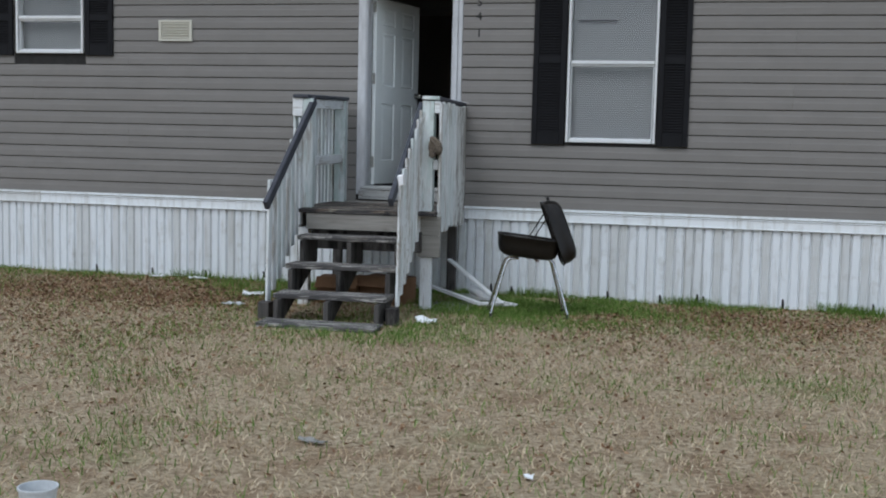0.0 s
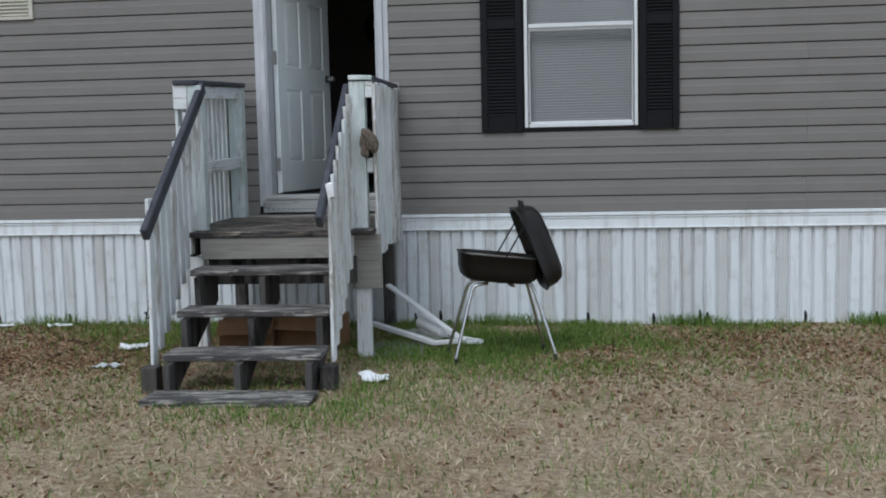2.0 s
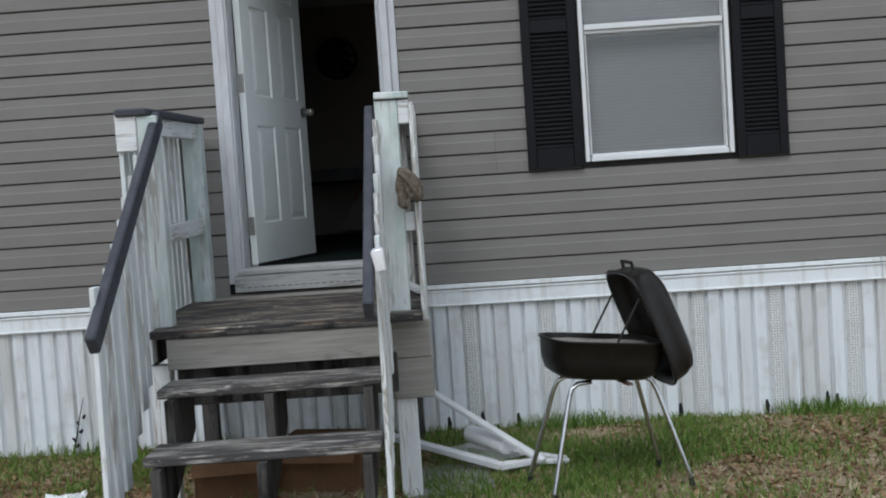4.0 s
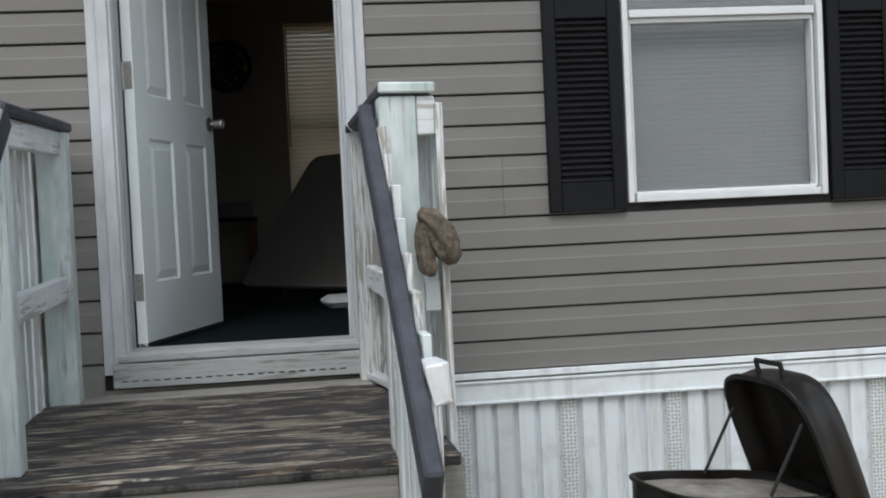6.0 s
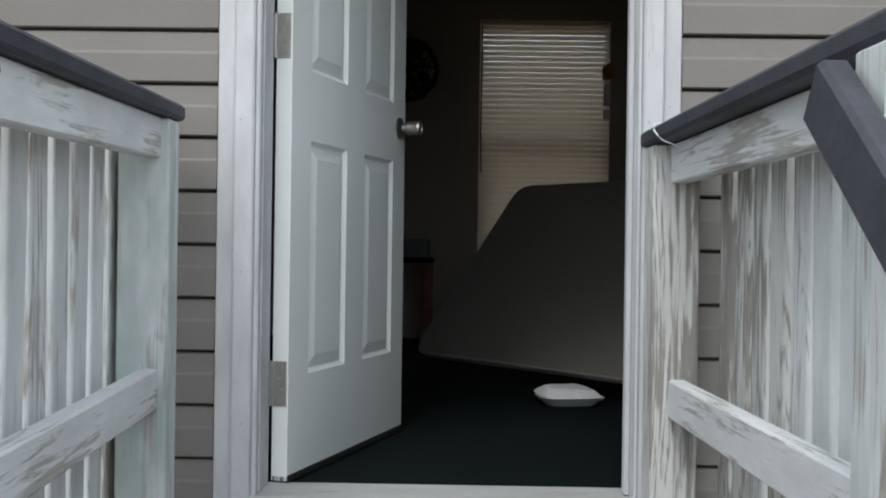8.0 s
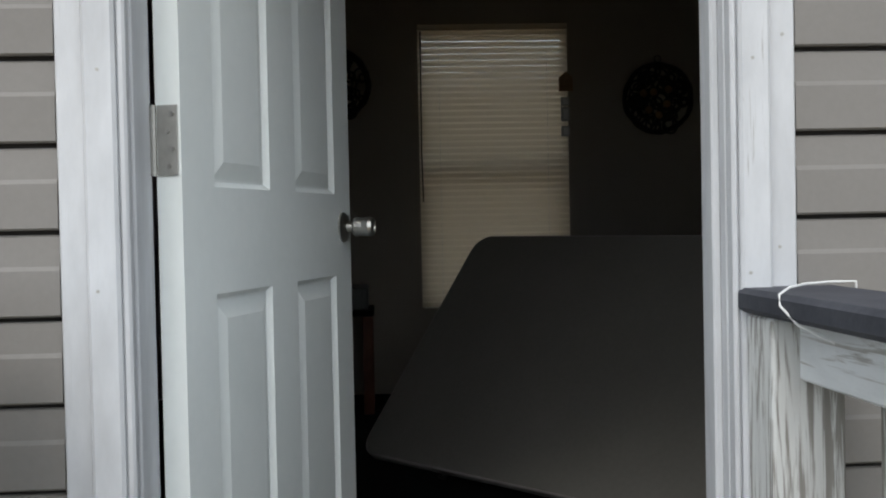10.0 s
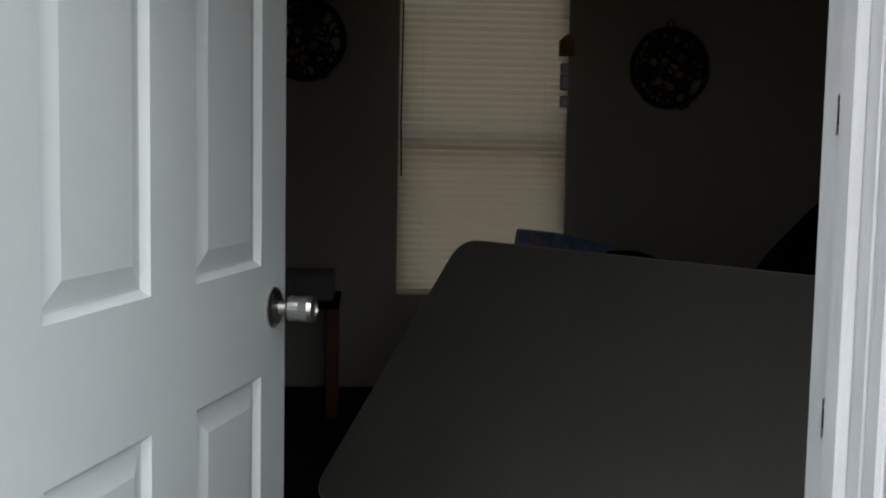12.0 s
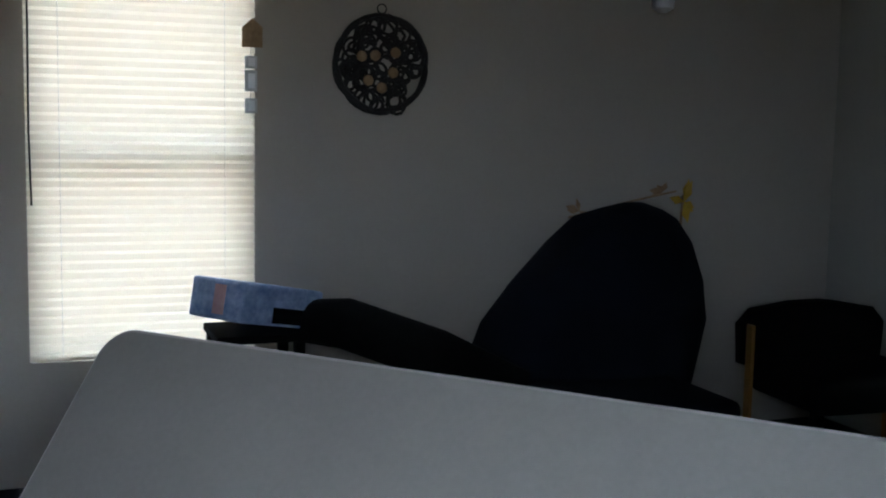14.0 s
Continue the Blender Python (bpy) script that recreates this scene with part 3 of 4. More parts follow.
def blind(m, width, height, pitch, tilt, label, slat_mat):
    b = thing("window_blind", m, label, "blind")
    part("head_rail", box(width, 0.03, 0.03, 0.004), slat_mat, b, "", Matrix.Translation((0, 0, height - 0.015)))
    part("bottom_rail", box(width, 0.022, 0.014, 0.004), slat_mat, b, "", Matrix.Translation((0, 0, 0.008)))
    w, c = (0.0238, 0.0055) if slat_mat is blind_mat else (0.0125, 0.0016)
    bm = loft([[(sx * width / 2, -w, 0.0), (sx * width / 2, 0, c), (sx * width / 2, w, 0.0), (sx * width / 2, w, 0.0004), (sx * width / 2, 0, c + 0.0005), (sx * width / 2, -w, 0.0004)] for sx in (-1, 1)])
    slat = to_mesh("slat", bm, slat_mat)
    r = random.Random(int(width * 1000))
    z = 0.022
    while z < height - 0.04:
        piece("slat", slat, b, pose(0, 0, z, tilt + r.uniform(-0.25, 0.25), r.uniform(-0.015, 0.015), 0))
        z += pitch
    for x in ((-width * 0.36, width * 0.36) if slat_mat is blind_mat else ()):
        part("ladder_cord", tube([(x, -0.014, 0.02), (x, -0.014, height - 0.03)], 0.0012, 5), cord_mat, b)
    return b


window("window_1", 2.14, 3.02, 1.575, 3.20, 2.37, -0.004, "white double-sash window between black shutters, blind drawn behind")
window("window_2", -4.20, -3.37, 2.45, 3.20, 2.835, -0.004, "small white double-sash window with black shutters")
window("window_3", 0.62, 1.49, 1.545, 3.20, 2.367, BACK + 0.11, "white double-sash window behind a drawn cream blind", 1)
# white slats in dark grey: the dimness behind the glass is in the colour
blind_dimmed = speckled("dimmed_white_slat", (0.13, 0.135, 0.135), (0.16, 0.165, 0.165), 5, 0.5, 0.03)
front_blind = blind(Matrix.Translation((2.58, 0.088, 1.60)), 0.84, 1.58, 0.0225, 80, "closed white mini blind behind the front window, slats coloured dim", blind_dimmed)
blind(Matrix.Translation((-3.785, 0.088, 2.475)), 0.79, 0.70, 0.0225, 80, "closed white mini blind behind the small window, slats coloured dim", blind_dimmed)
back_blind = blind(Matrix.Translation((1.055, BACK - 0.02, 1.553)), 0.885, 1.66, 0.0362, 55, "drawn cream mini blind glowing with daylight", blind_mat)
part("tilt_wand", tube([(-0.425, -0.02, 1.62), (-0.43, -0.03, 0.9), (-0.425, -0.03, 0.62)], 0.004, 6), rubber, back_blind, "dark tilt wand")


# thin dark bar set in front of the upper slats
part("dark_bar", box(0.40, 0.003, 0.02, 0.0), dark_gap, front_blind, "thin dark bar across the upper slats", Matrix.Translation((-0.17, -0.022, 1.20)))


def shutter(x0, x1, z0, z1):
    w, h = x1 - x0, z1 - z0
    s = thing("window_shutter", Matrix.Translation(((x0 + x1) / 2, -0.018, z0)), "black louvred plastic shutter fixed on the siding", "shutter", "shutters beside the windows")
    spart("stile", s, shutter_mat, -w / 2, -w / 2 + 0.055, -0.03, 0.002, 0, h, 0.004)
    spart("stile", s, shutter_mat, w / 2 - 0.055, w / 2, -0.03, 0.002, 0, h, 0.004)
    rails = [(0, 0.125), (h * 0.5 - 0.03, h * 0.5 + 0.05), (h - 0.09, h)]
    for a, b in rails:
        spart("rail", s, shutter_mat, -w / 2 + 0.055, w / 2 - 0.055, -0.028, 0.002, a, b, 0.003)
    spart("back_board", s, shutter_mat, -w / 2 + 0.055, w / 2 - 0.055, -0.006, 0.0, 0.125, h - 0.09, 0)
    louvre = to_mesh("louvre", box(w - 0.11, 0.026, 0.006, 0.002), shutter_mat)
    for a, b in ((0.125, h * 0.5 - 0.03), (h * 0.5 + 0.05, h - 0.09)):
        n = int((b - a) / 0.0265)
        for i in range(n):
            piece("louvre", louvre, s, pose(0, -0.015, a + (i + 0.5) * (b - a) / n, 50, 0, 0))
    return s


shutter(1.776, 2.112, 1.535, 3.24)
shutter(3.046, 3.358, 1.535, 3.24)
shutter(-3.325, -2.985, 2.41, 3.24)
shutter(-4.60, -4.245, 2.41, 3.24)

# gable-less wall vent
vent = thing("wall_vent", Matrix.Translation((-2.225, -0.018, 2.69)), "small cream louvred dryer vent on the siding", "vent")
for a, b, c, d in ((-0.2, 0.2, -0.115, -0.09), (-0.2, 0.2, 0.09, 0.115), (-0.2, -0.165, -0.09, 0.09), (0.165, 0.2, -0.09, 0.09)):
    spart("vent_frame", vent, vent_mat, a, b, -0.022, 0.0, c, d, 0.003)
spart("vent_back", vent, vent_mat, -0.165, 0.165, -0.004, 0.0, -0.09, 0.09, 0)
slat_me = to_mesh("vent_slat", box(0.33, 0.022, 0.006, 0.001), vent_mat)
for i in range(6):
    piece("vent_slat", slat_me, vent, pose(0, -0.014, -0.075 + 0.03 * i, 35, 0, 0))

# house number beside the door: three small dark figures, one above another
for ch, zz in (("5", 2.945), ("4", 2.80), ("1", 2.63)):
    cu = bpy.data.curves.new("house_number", "FONT")
    cu.body, cu.size, cu.extrude = ch, 0.12, 0.004
    tmp = bpy.data.objects.new("tmp", cu)
    me = bpy.data.meshes.new_from_object(tmp)
    me.materials.append(rubber)
    bpy.data.objects.remove(tmp)
    ob = new("house_number", me)
    ob.matrix_basis = pose(1.165, -0.0185, zz, 90, 0, 0)
    tagged(ob, "small black house number " + ch + " on the siding", "house number", "house numbers")

# ---- doorway ----
surround = thing("door_frame", Matrix.Translation((0, 0, 0)), "white painted door surround with worn sill and threshold", "door frame", kind="structure")
spart("outer_trim", surround, trim_paint, -0.110, -0.068, -0.026, 0.0, 0.955, 3.17, 0.003)
spart("casing", surround, trim_paint, -0.067, -0.018, -0.044, -0.004, 0.985, 3.13, 0.005)
spart("casing_bead", surround, trim_paint, -0.018, -0.004, -0.034, -0.004, 0.985, 3.09, 0.004)
spart("outer_trim", surround, trim_paint, 0.977, 1.020, -0.026, 0.0, 0.90, 3.17, 0.003)
spart("casing", surround, trim_paint, 0.926, 0.976, -0.044, -0.004, 0.955, 3.13, 0.005)
spart("casing_bead", surround, trim_paint, 0.915, 0.9255, -0.036, -0.004, 1.0, 3.09, 0.004)
nail = to_mesh("nail_head", tube([(0, 0, 0), (0, -0.0015, 0)], 0.0028, 8), hinge_mat)
for x, yy in ((0.945, -0.0435), (0.998, -0.0255), (-0.045, -0.0435)):
    for z in (1.25, 1.62, 1.99, 2.32, 2.70):
        piece("nail_head", nail, surround, Matrix.Translation((x + 0.006 * math.sin(z * 31), yy, z + 0.05 * math.sin(x * 57))))
spart("head_casing", surround, trim_paint, -0.110, 1.020, -0.046, 0.0, 3.10, 3.19, 0.004)
spart("jamb", surround, trim_paint, -0.019, 0.0, -0.004, 0.125, 1.03, 3.08, 0.002)
spart("jamb", surround, trim_paint, 0.914, 0.933, -0.004, 0.125, 1.03, 3.08, 0.002)
spart("head_jamb", surround, trim_paint, 0.0, 0.914, -0.004, 0.125, 3.055, 3.08, 0.002)
spart("door_stop", surround, trim_paint, 0.900, 0.914, 0.02, 0.055, 1.05, 3.055, 0.003)
spart("threshold", surround, sill_wood, -0.02, 0.93, -0.055, 0.125, 1.022, 1.048, 0.006)
spart("threshold_lip", surround, sill_wood, -0.045, 0.945, -0.085, -0.056, 1.008, 1.040, 0.006)
spart("sill_board", surround, sill_wood, -0.066, 0.965, -0.085, -0.03, 0.905, 1.004, 0.004)
for z in (2.06, 2.37):
    spart("strike_plate", surround, nickel, 0.9115, 0.9135, 0.066, 0.084, z - 0.02, z + 0.02, 0)
    spart("latch_hole", surround, dark_gap, 0.9105, 0.9125, 0.072, 0.080, z - 0.010, z + 0.010, 0)
dash = to_mesh("nail_slot", box(0.026, 0.003, 0.004), dark_gap)
for i in range(22):
    piece("nail_slot", dash, surround, Matrix.Translation((-0.02 + 0.042 * i, -0.0862, 0.934)))


def six_panel_door():
    """Hinged on its left edge; local x runs along the leaf, -y is the outer face."""
    W_, H_, T_ = 0.90, 2.0, 0.044
    d = thing("entry_door", pose(0.030, 0.112, FLOOR + 0.008, 0, 0, 74), "white six-panel steel entry door standing open inwards", "door")
    xs = [0, 0.125, 0.385, 0.528, 0.785, W_]
    zs = [0, 0.265, 0.885, 1.072, 1.64, 1.72, 1.90, H_]
    bm = bmesh.new()
    for side, y in ((-1, -T_ / 2), (1, T_ / 2)):
        grid = [[bm.verts.new((x, y, z)) for x in xs] for z in zs]
        panels = []
        for j in range(len(zs) - 1):
            for i in range(len(xs) - 1):
                q = [grid[j][i], grid[j][i + 1], grid[j + 1][i + 1], grid[j + 1][i]]
                f = bm.faces.new(q if side < 0 else q[::-1])
                if i in (1, 3) and j in (1, 3, 5):
                    panels.append(f)
        bmesh.ops.inset_individual(bm, faces=panels, thickness=0.004, depth=0.003)
        bmesh.ops.inset_individual(bm, faces=panels, thickness=0.014, depth=-0.011)
        bmesh.ops.inset_individual(bm, faces=panels, thickness=0.006, depth=0)
        bmesh.ops.inset_individual(bm, faces=panels, thickness=0.044, depth=0.009)
        if side < 0:
            rim_a = [grid[0][i] for i in range(6)] + [grid[j][5] for j in range(1, 8)] + [grid[7][i] for i in range(4, -1, -1)] + [grid[j][0] for j in range(6, 0, -1)]
        else:
            rim_b = [grid[0][i] for i in range(6)] + [grid[j][5] for j in range(1, 8)] + [grid[7][i] for i in range(4, -1, -1)] + [grid[j][0] for j in range(6, 0, -1)]
    n = len(rim_a)
    for k in range(n):
        bm.faces.new((rim_a[k], rim_b[k], rim_b[(k + 1) % n], rim_a[(k + 1) % n]))
    part("leaf", bm, door_mat, d)
    part("bottom_sweep", box(W_, 0.05, 0.02, 0.003), rubber, d, "black bottom sweep", Matrix.Translation((W_ / 2, 0, 0.004)))
    for y in (-1, 1):
        prof = [(0.035, 0.0), (0.036, 0.005), (0.030, 0.010), (0.012, 0.014), (0.0105, 0.026), (0.019, 0.029), (0.0225, 0.034), (0.0215, 0.052), (0.0235, 0.068), (0.021, 0.076), (0.012, 0.078), (0.011, 0.075)]
        rings = [[(0.838 + r * math.cos(a), y * (T_ / 2 + o), 0.995 + r * math.sin(a)) for a in [2 * math.pi * k / 20 for k in range(20)]] for r, o in prof]
        part("door_knob", loft(rings), nickel, d, "brushed nickel round knob", smooth=False)
    for z in (0.145, 1.04, 1.80):
        hg = part("hinge", box(0.003, 0.036, 0.115, 0.001), hinge_mat, d, "dull steel hinge", Matrix.Translation((-0.002, 0.0, z + 0.105)))
        part("hinge_pin", tube([(0, 0.026, -0.058), (0, 0.026, 0.058)], 0.006, 8), hinge_mat, hg)
        for dy, dz in ((-0.008, 0.043), (0.0, 0.014), (-0.009, -0.014), (-0.002, -0.042)):
            part("screw", tube([(-0.0036, dy, dz), (-0.001, dy, dz)], 0.0042, 8), nickel, hg)
    spart("latch_plate", d, nickel, W_, W_ + 0.0015, -0.012, 0.012, 0.965, 1.025, 0)
    return d


six_panel_door()

# ---- porch: landing, steps and railings (local y runs out from the wall as -y) ----
DECK = 0.88
porch = thing("porch", pose(0.39, -0.005, 0, 0, 0, 2.0), "weathered wooden porch with steps, worn white rails and dark handrails", "porch")


def plank(name, material, x0, x1, y0, y1, z0, z1, bev=0.004, label="", twist=(0, 0, 0)):
    bm, m = span(x0, x1, y0, y1, z0, z1, bev)
    return part(name, bm, material, porch, label, m @ pose(0, 0, 0, *twist))


rp = random.Random(11)
y = -0.085
for i, wd in enumerate((0.155, 0.28, 0.285, 0.285, 0.285, 0.27)):
    plank("deck_board", fascia_wood if i == 0 else deck_wood, -0.70, 0.70, y - wd + 0.008, y, DECK - 0.038 + (0.006 if i == 0 else 0), DECK + (0.006 if i == 0 else rp.uniform(-0.003, 0.003)), 0.006,
          "", (rp.uniform(-0.4, 0.4), rp.uniform(-0.2, 0.2), rp.uniform(-0.15, 0.15)))
    y -= wd
YF = y                                   # front edge of the landing
plank("fascia_board", fascia_wood, -0.52, 0.52, YF + 0.006, YF + 0.046, 0.690, DECK - 0.042)
# dark strip stands for the shaded gap between deck edge and fascia
plank("nosing_strip", shaded_frame_wood, -0.53, 0.53, YF - 0.006, YF + 0.02, DECK - 0.040, DECK - 0.022, 0.004, "dark strip for the shaded gap under the deck nosing")
plank("rim_board", fascia_wood, 0.525, 0.73, -1.50, -1.46, 0.655, DECK - 0.042)
plank("rim_board", fascia_wood, 0.525, 0.73, -1.502, -1.462, 0.455, 0.652)
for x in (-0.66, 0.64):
    plank("side_joist", shaded_frame_wood, x, x + 0.04, -1.45, -0.1, 0.69, DECK - 0.04)
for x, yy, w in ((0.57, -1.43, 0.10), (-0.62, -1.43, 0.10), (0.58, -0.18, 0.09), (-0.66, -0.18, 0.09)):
    plank("support_post", shaded_frame_wood if yy > -1 else paint_bad, x - w / 2 + 0.02, x + w / 2 + 0.02, yy - 0.045, yy + 0.045, -0.10, 0.69 if x < 0 or yy > -1 else 0.454)

plank("back_joist", shaded_frame_wood, -0.50, 0.56, YF + 0.10, YF + 0.14, 0.50, 0.689)
# upper posts
plank("post", paint_post, -0.61, -0.515, -1.50, -1.41, DECK, 1.905)
plank("post", paint_post, -0.675, -0.562, -0.25, -0.15, DECK, 1.938)
plank("post", paint_post, 0.530, 0.640, -1.47, -1.375, DECK, 1.905)
plank("post", paint_peeled, 0.540, 0.650, -0.16, -0.06, DECK, 1.905)
plank("post_block", paint_x, 0.642, 0.695, -1.465, -1.43, 1.79, 1.904)
plank("post_cap", paint_post, 0.530, 0.696, -1.488, -1.474, 1.912, 1.944, 0.005, "", (0, 1.2, 0))
plank("post_block", paint_x, -0.715, -0.614, -1.50, -1.46, 1.74, 1.935)
plank("post_block", paint_x, 0.642, 0.69, -1.465, -1.43, 1.27, 1.36)
# side rails
for sx in (-1, 1):
    xa = -0.60 if sx < 0 else 0.60
    rise = 1.6 if sx < 0 else 0.0
    lift = 0.018 if sx < 0 else 0.0
    plank("top_rail", paint_y, xa - 0.02, xa + 0.02, -1.41 if sx < 0 else -1.37, -0.25 if sx < 0 else -0.16, 1.815 + lift, 1.905 + lift, 0.004, "", (rise, 0, 0))
    plank("middle_rail", paint_y, xa - 0.02, xa + 0.02, -1.41 if sx < 0 else -1.37, -0.25 if sx < 0 else -0.16, 1.268 + 0.6 * lift, 1.358 + 0.6 * lift, 0.004, "", (0.7 * rise, 0, 0))
    plank("cap_rail", rail_paint, (-0.71 if sx < 0 else 0.53), (-0.555 if sx < 0 else 0.69), -1.52 if sx < 0 else -1.472, -0.115 if sx < 0 else -0.015, 1.907 + lift, 1.945 + lift, 0.008, "dark painted cap rail", (rise, 0, 0))
    n = 11
    for i in range(n):
        yy = -0.22 - 1.22 * i / (n - 1)
        xo = -0.70 if sx < 0 else 0.705
        plank("picket", (paint_peeled if sx > 0 and i < 4 else paint_bad) if rp.random() < 0.45 or sx > 0 and i < 4 else paint_z, xo - 0.011, xo + 0.011, yy - 0.044, yy + 0.044, 0.70 + rp.uniform(-0.03, 0.03), 1.895 + rp.uniform(-0.015, 0.01), 0.003, "", (rp.uniform(-0.6, 0.6), rp.uniform(-0.5, 0.5), 0))

# steps
TREADS = [(-2.97, 0.005), (-2.60, 0.205), (-2.28, 0.425), (-1.965, 0.655)]
for i, (yy, z) in enumerate(TREADS):
    plank("tread", tread_wood, -0.50 - 0.02 * (i == 0), 0.50, yy, yy + 0.275, z - 0.042, z, 0.006, "", (rp.uniform(-0.6, 0.6), rp.uniform(-0.5, 0.5), rp.uniform(-0.5, 0.5)))


def stringer(x):
    pts = [(x, YF + 0.05, 0.62)]
    for yy, z in reversed(TREADS):
        pts += [(x, yy + 0.275, pts[-1][2]), (x, yy + 0.275, z - 0.046), (x, yy + 0.05, z - 0.046)]
    pts += [(x, TREADS[0][0] + 0.02, -0.08), (x, TREADS[0][0] + 0.32, -0.08), (x, YF + 0.05, 0.40)]
    clean = [pts[0]]
    for p in pts[1:]:
        if (Vector(p) - Vector(clean[-1])).length > 1e-4:
            clean.append(p)
    part("stringer", extrude_outline(clean, (0.04, 0, 0)), shaded_frame_wood, porch)


for x in (-0.46, -0.02, 0.42):
    stringer(x)
for sx, x in ((-1, -0.60), (1, 0.531)):
    plank("foot_block", shaded_frame_wood, x - 0.05, x + 0.05, -2.56, -2.44, -0.09, 0.115, 0.006)
    for i in range(8):
        yy = -2.42 + 0.120 * i if sx < 0 else -2.30 + 0.114 * i
        run = yy + 2.42 if sx < 0 else yy + 2.30
        top = min(1.03 + 0.815 * run, 1.85) if sx < 0 else min(1.20 + 0.77 * run, 1.84)
        if sx < 0 and i == 0:
            top = 1.165
        plank("picket", paint_z if rp.random() < 0.6 else paint_bad, x - 0.011, x + 0.011, yy - 0.045, yy + 0.045, 0.10 + 0.74 * run, top, 0.003, "", (rp.uniform(-0.8, 0.8), rp.uniform(-0.8, 0.8), 0))
for p, q in (((-0.532, -1.40, 1.896), (-0.575, -2.58, 0.945)), ((0.499, -1.36, 1.860), (0.499, -2.51, 1.005))):
    part("handrail", box((Vector(q) - Vector(p)).length, 0.042, 0.090, 0.007), rail_paint, porch, "dark painted sloping handrail", along(p, q))
wrap = lump(lump(box(0.050, 0.102, 0.090, 0.006, 6), 0.009, 30), 0.007, 85, 3.0)
part("foil_wrap", wrap, foil, porch, "crumpled silver foil over a picket top", pose(0.543, -2.30, 1.188, 0, -8, 0))

# loose aluminium strip on the landing
strip = part("door_track", merge(box(0.66, 0.05, 0.006, 0.001), box(0.66, 0.006, 0.022, 0.001, 1, (0, 0.022, 0.01)), box(0.66, 0.006, 0.022, 0.001, 1, (0, -0.022, 0.01)), box(0.66, 0.006, 0.016, 0.001, 1, (0, 0, 0.008))),
             frame_white, None, "", along((0.975, -0.11, 0.897), (1.105, -0.74, 0.897)))
tagged(strip, "white metal door track lying on the landing boards", "metal strip")

# brown knitted hat caught between the rails
def knitted(points, radii, ribs):
    bm = tube(points, radii, 36)
    n = 0
    for v in bm.verts:
        k = n % 36
        ring = n // 36
        n += 1
        c = Vector(points[min(ring, len(points) - 1)])
        v.co = c + (v.co - c) * (1 + 0.16 * math.sin(k * ribs) + 0.09 * math.sin(ring * 2.2 + k * 0.7))
        v.co += Vector(noise.noise_vector(v.co * 28)) * 0.008
    return bm


crown = [(-0.050, 0.0, 0.088), (-0.036, 0.0, 0.092), (-0.012, -0.004, 0.080), (0.012, -0.008, 0.056), (0.032, -0.010, 0.024), (0.044, -0.012, -0.010), (0.046, -0.012, -0.040), (0.040, -0.010, -0.062), (0.034, -0.008, -0.070)]
cuff = [(-0.030, 0.010, 0.066), (-0.028, 0.008, 0.030), (-0.026, 0.006, -0.010), (-0.022, 0.004, -0.050), (-0.020, 0.002, -0.085), (-0.024, 0.0, -0.104), (-0.028, 0.0, -0.110)]
hat = thing("knit_hat", pose(1.104, -1.52, 1.476, 0, 0, 8) @ Matrix.Scale(0.87, 4), "brown cable-knit hat stuffed between post and pickets", "hat")
part("crown", knitted(crown, [0.012, 0.024, 0.034, 0.039, 0.043, 0.044, 0.040, 0.030, 0.010], 1.05), knit, hat, "", None, True)
part("cuff", knitted(cuff, [0.018, 0.028, 0.030, 0.028, 0.030, 0.026, 0.010], 1.4), knit, hat, "", None, True)
cord = part("tie_cord", tube([(1.10, -0.06, 1.90), (1.098, -0.06, 1.952), (1.05, -0.075, 1.953), (1.0, -0.11, 1.953), (0.952, -0.17, 1.952), (0.925, -0.205, 1.945), (0.922, -0.215, 1.93), (0.935, -0.25, 1.905), (0.965, -0.30, 1.885)], 0.0019, 6), cord_mat)
tagged(cord, "thin white cord looped over the cap rail", "cord")

# cardboard boxes under the steps
for x, yy, s, rz in ((0.10, -1.15, (0.40, 0.34, 0.24), 8), (0.57, -1.10, (0.46, 0.32, 0.26), -12)):
    c = thing("cardboard_box", pose(x, yy, -0.05, 0, 0, rz), "sagging brown cardboard box stored under the landing", "box", "boxes under the porch")
    part("body", lump(box(*s, 0.01, 2, (0, 0, s[2] / 2)), 0.01, 5), cardboard, c)
    part("flap", box(s[0], 0.15, 0.005), cardboard, c, "", pose(0, -s[1] / 2 - 0.05, s[2] - 0.03, 38, 0, 0))


# ---- grill ----
def pan(rx, ry, depth, wall=0.006):
    rings = [squircle(rx * 1.03, ry * 1.03, 0.006), squircle(rx * 1.03, ry * 1.03, -0.004), squircle(rx, ry, -0.006), squircle(rx * 0.97, ry * 0.97, -depth * 0.5),
             squircle(rx * 0.90, ry * 0.90, -depth * 0.82), squircle(rx * 0.76, ry * 0.76, -depth * 0.97), squircle(rx * 0.5, ry * 0.5, -depth)]
    inner = [squircle(rx * 0.45, ry * 0.45, -depth + wall), squircle(rx * 0.74, ry * 0.74, -depth * 0.97 + wall), squircle(rx * 0.88, ry * 0.88, -depth * 0.82 + wall), squircle(rx * 0.95, ry * 0.95, -depth * 0.5), squircle(rx * 0.98, ry * 0.98, 0.006)]
    return loft(rings + inner + [rings[0]], False), rings, inner


def solid_pan(rx, ry, depth):
    bm, rings, inner = pan(rx, ry, depth)
    a = bmesh.new()
    a.faces.new([a.verts.new(p) for p in rings[-1]])
    b = bmesh.new()
    b.faces.new([b.verts.new(p) for p in inner[0]])
    out = merge(bm, a, b)
    bmesh.ops.remove_doubles(out, verts=out.verts, dist=0.0005)
    return out


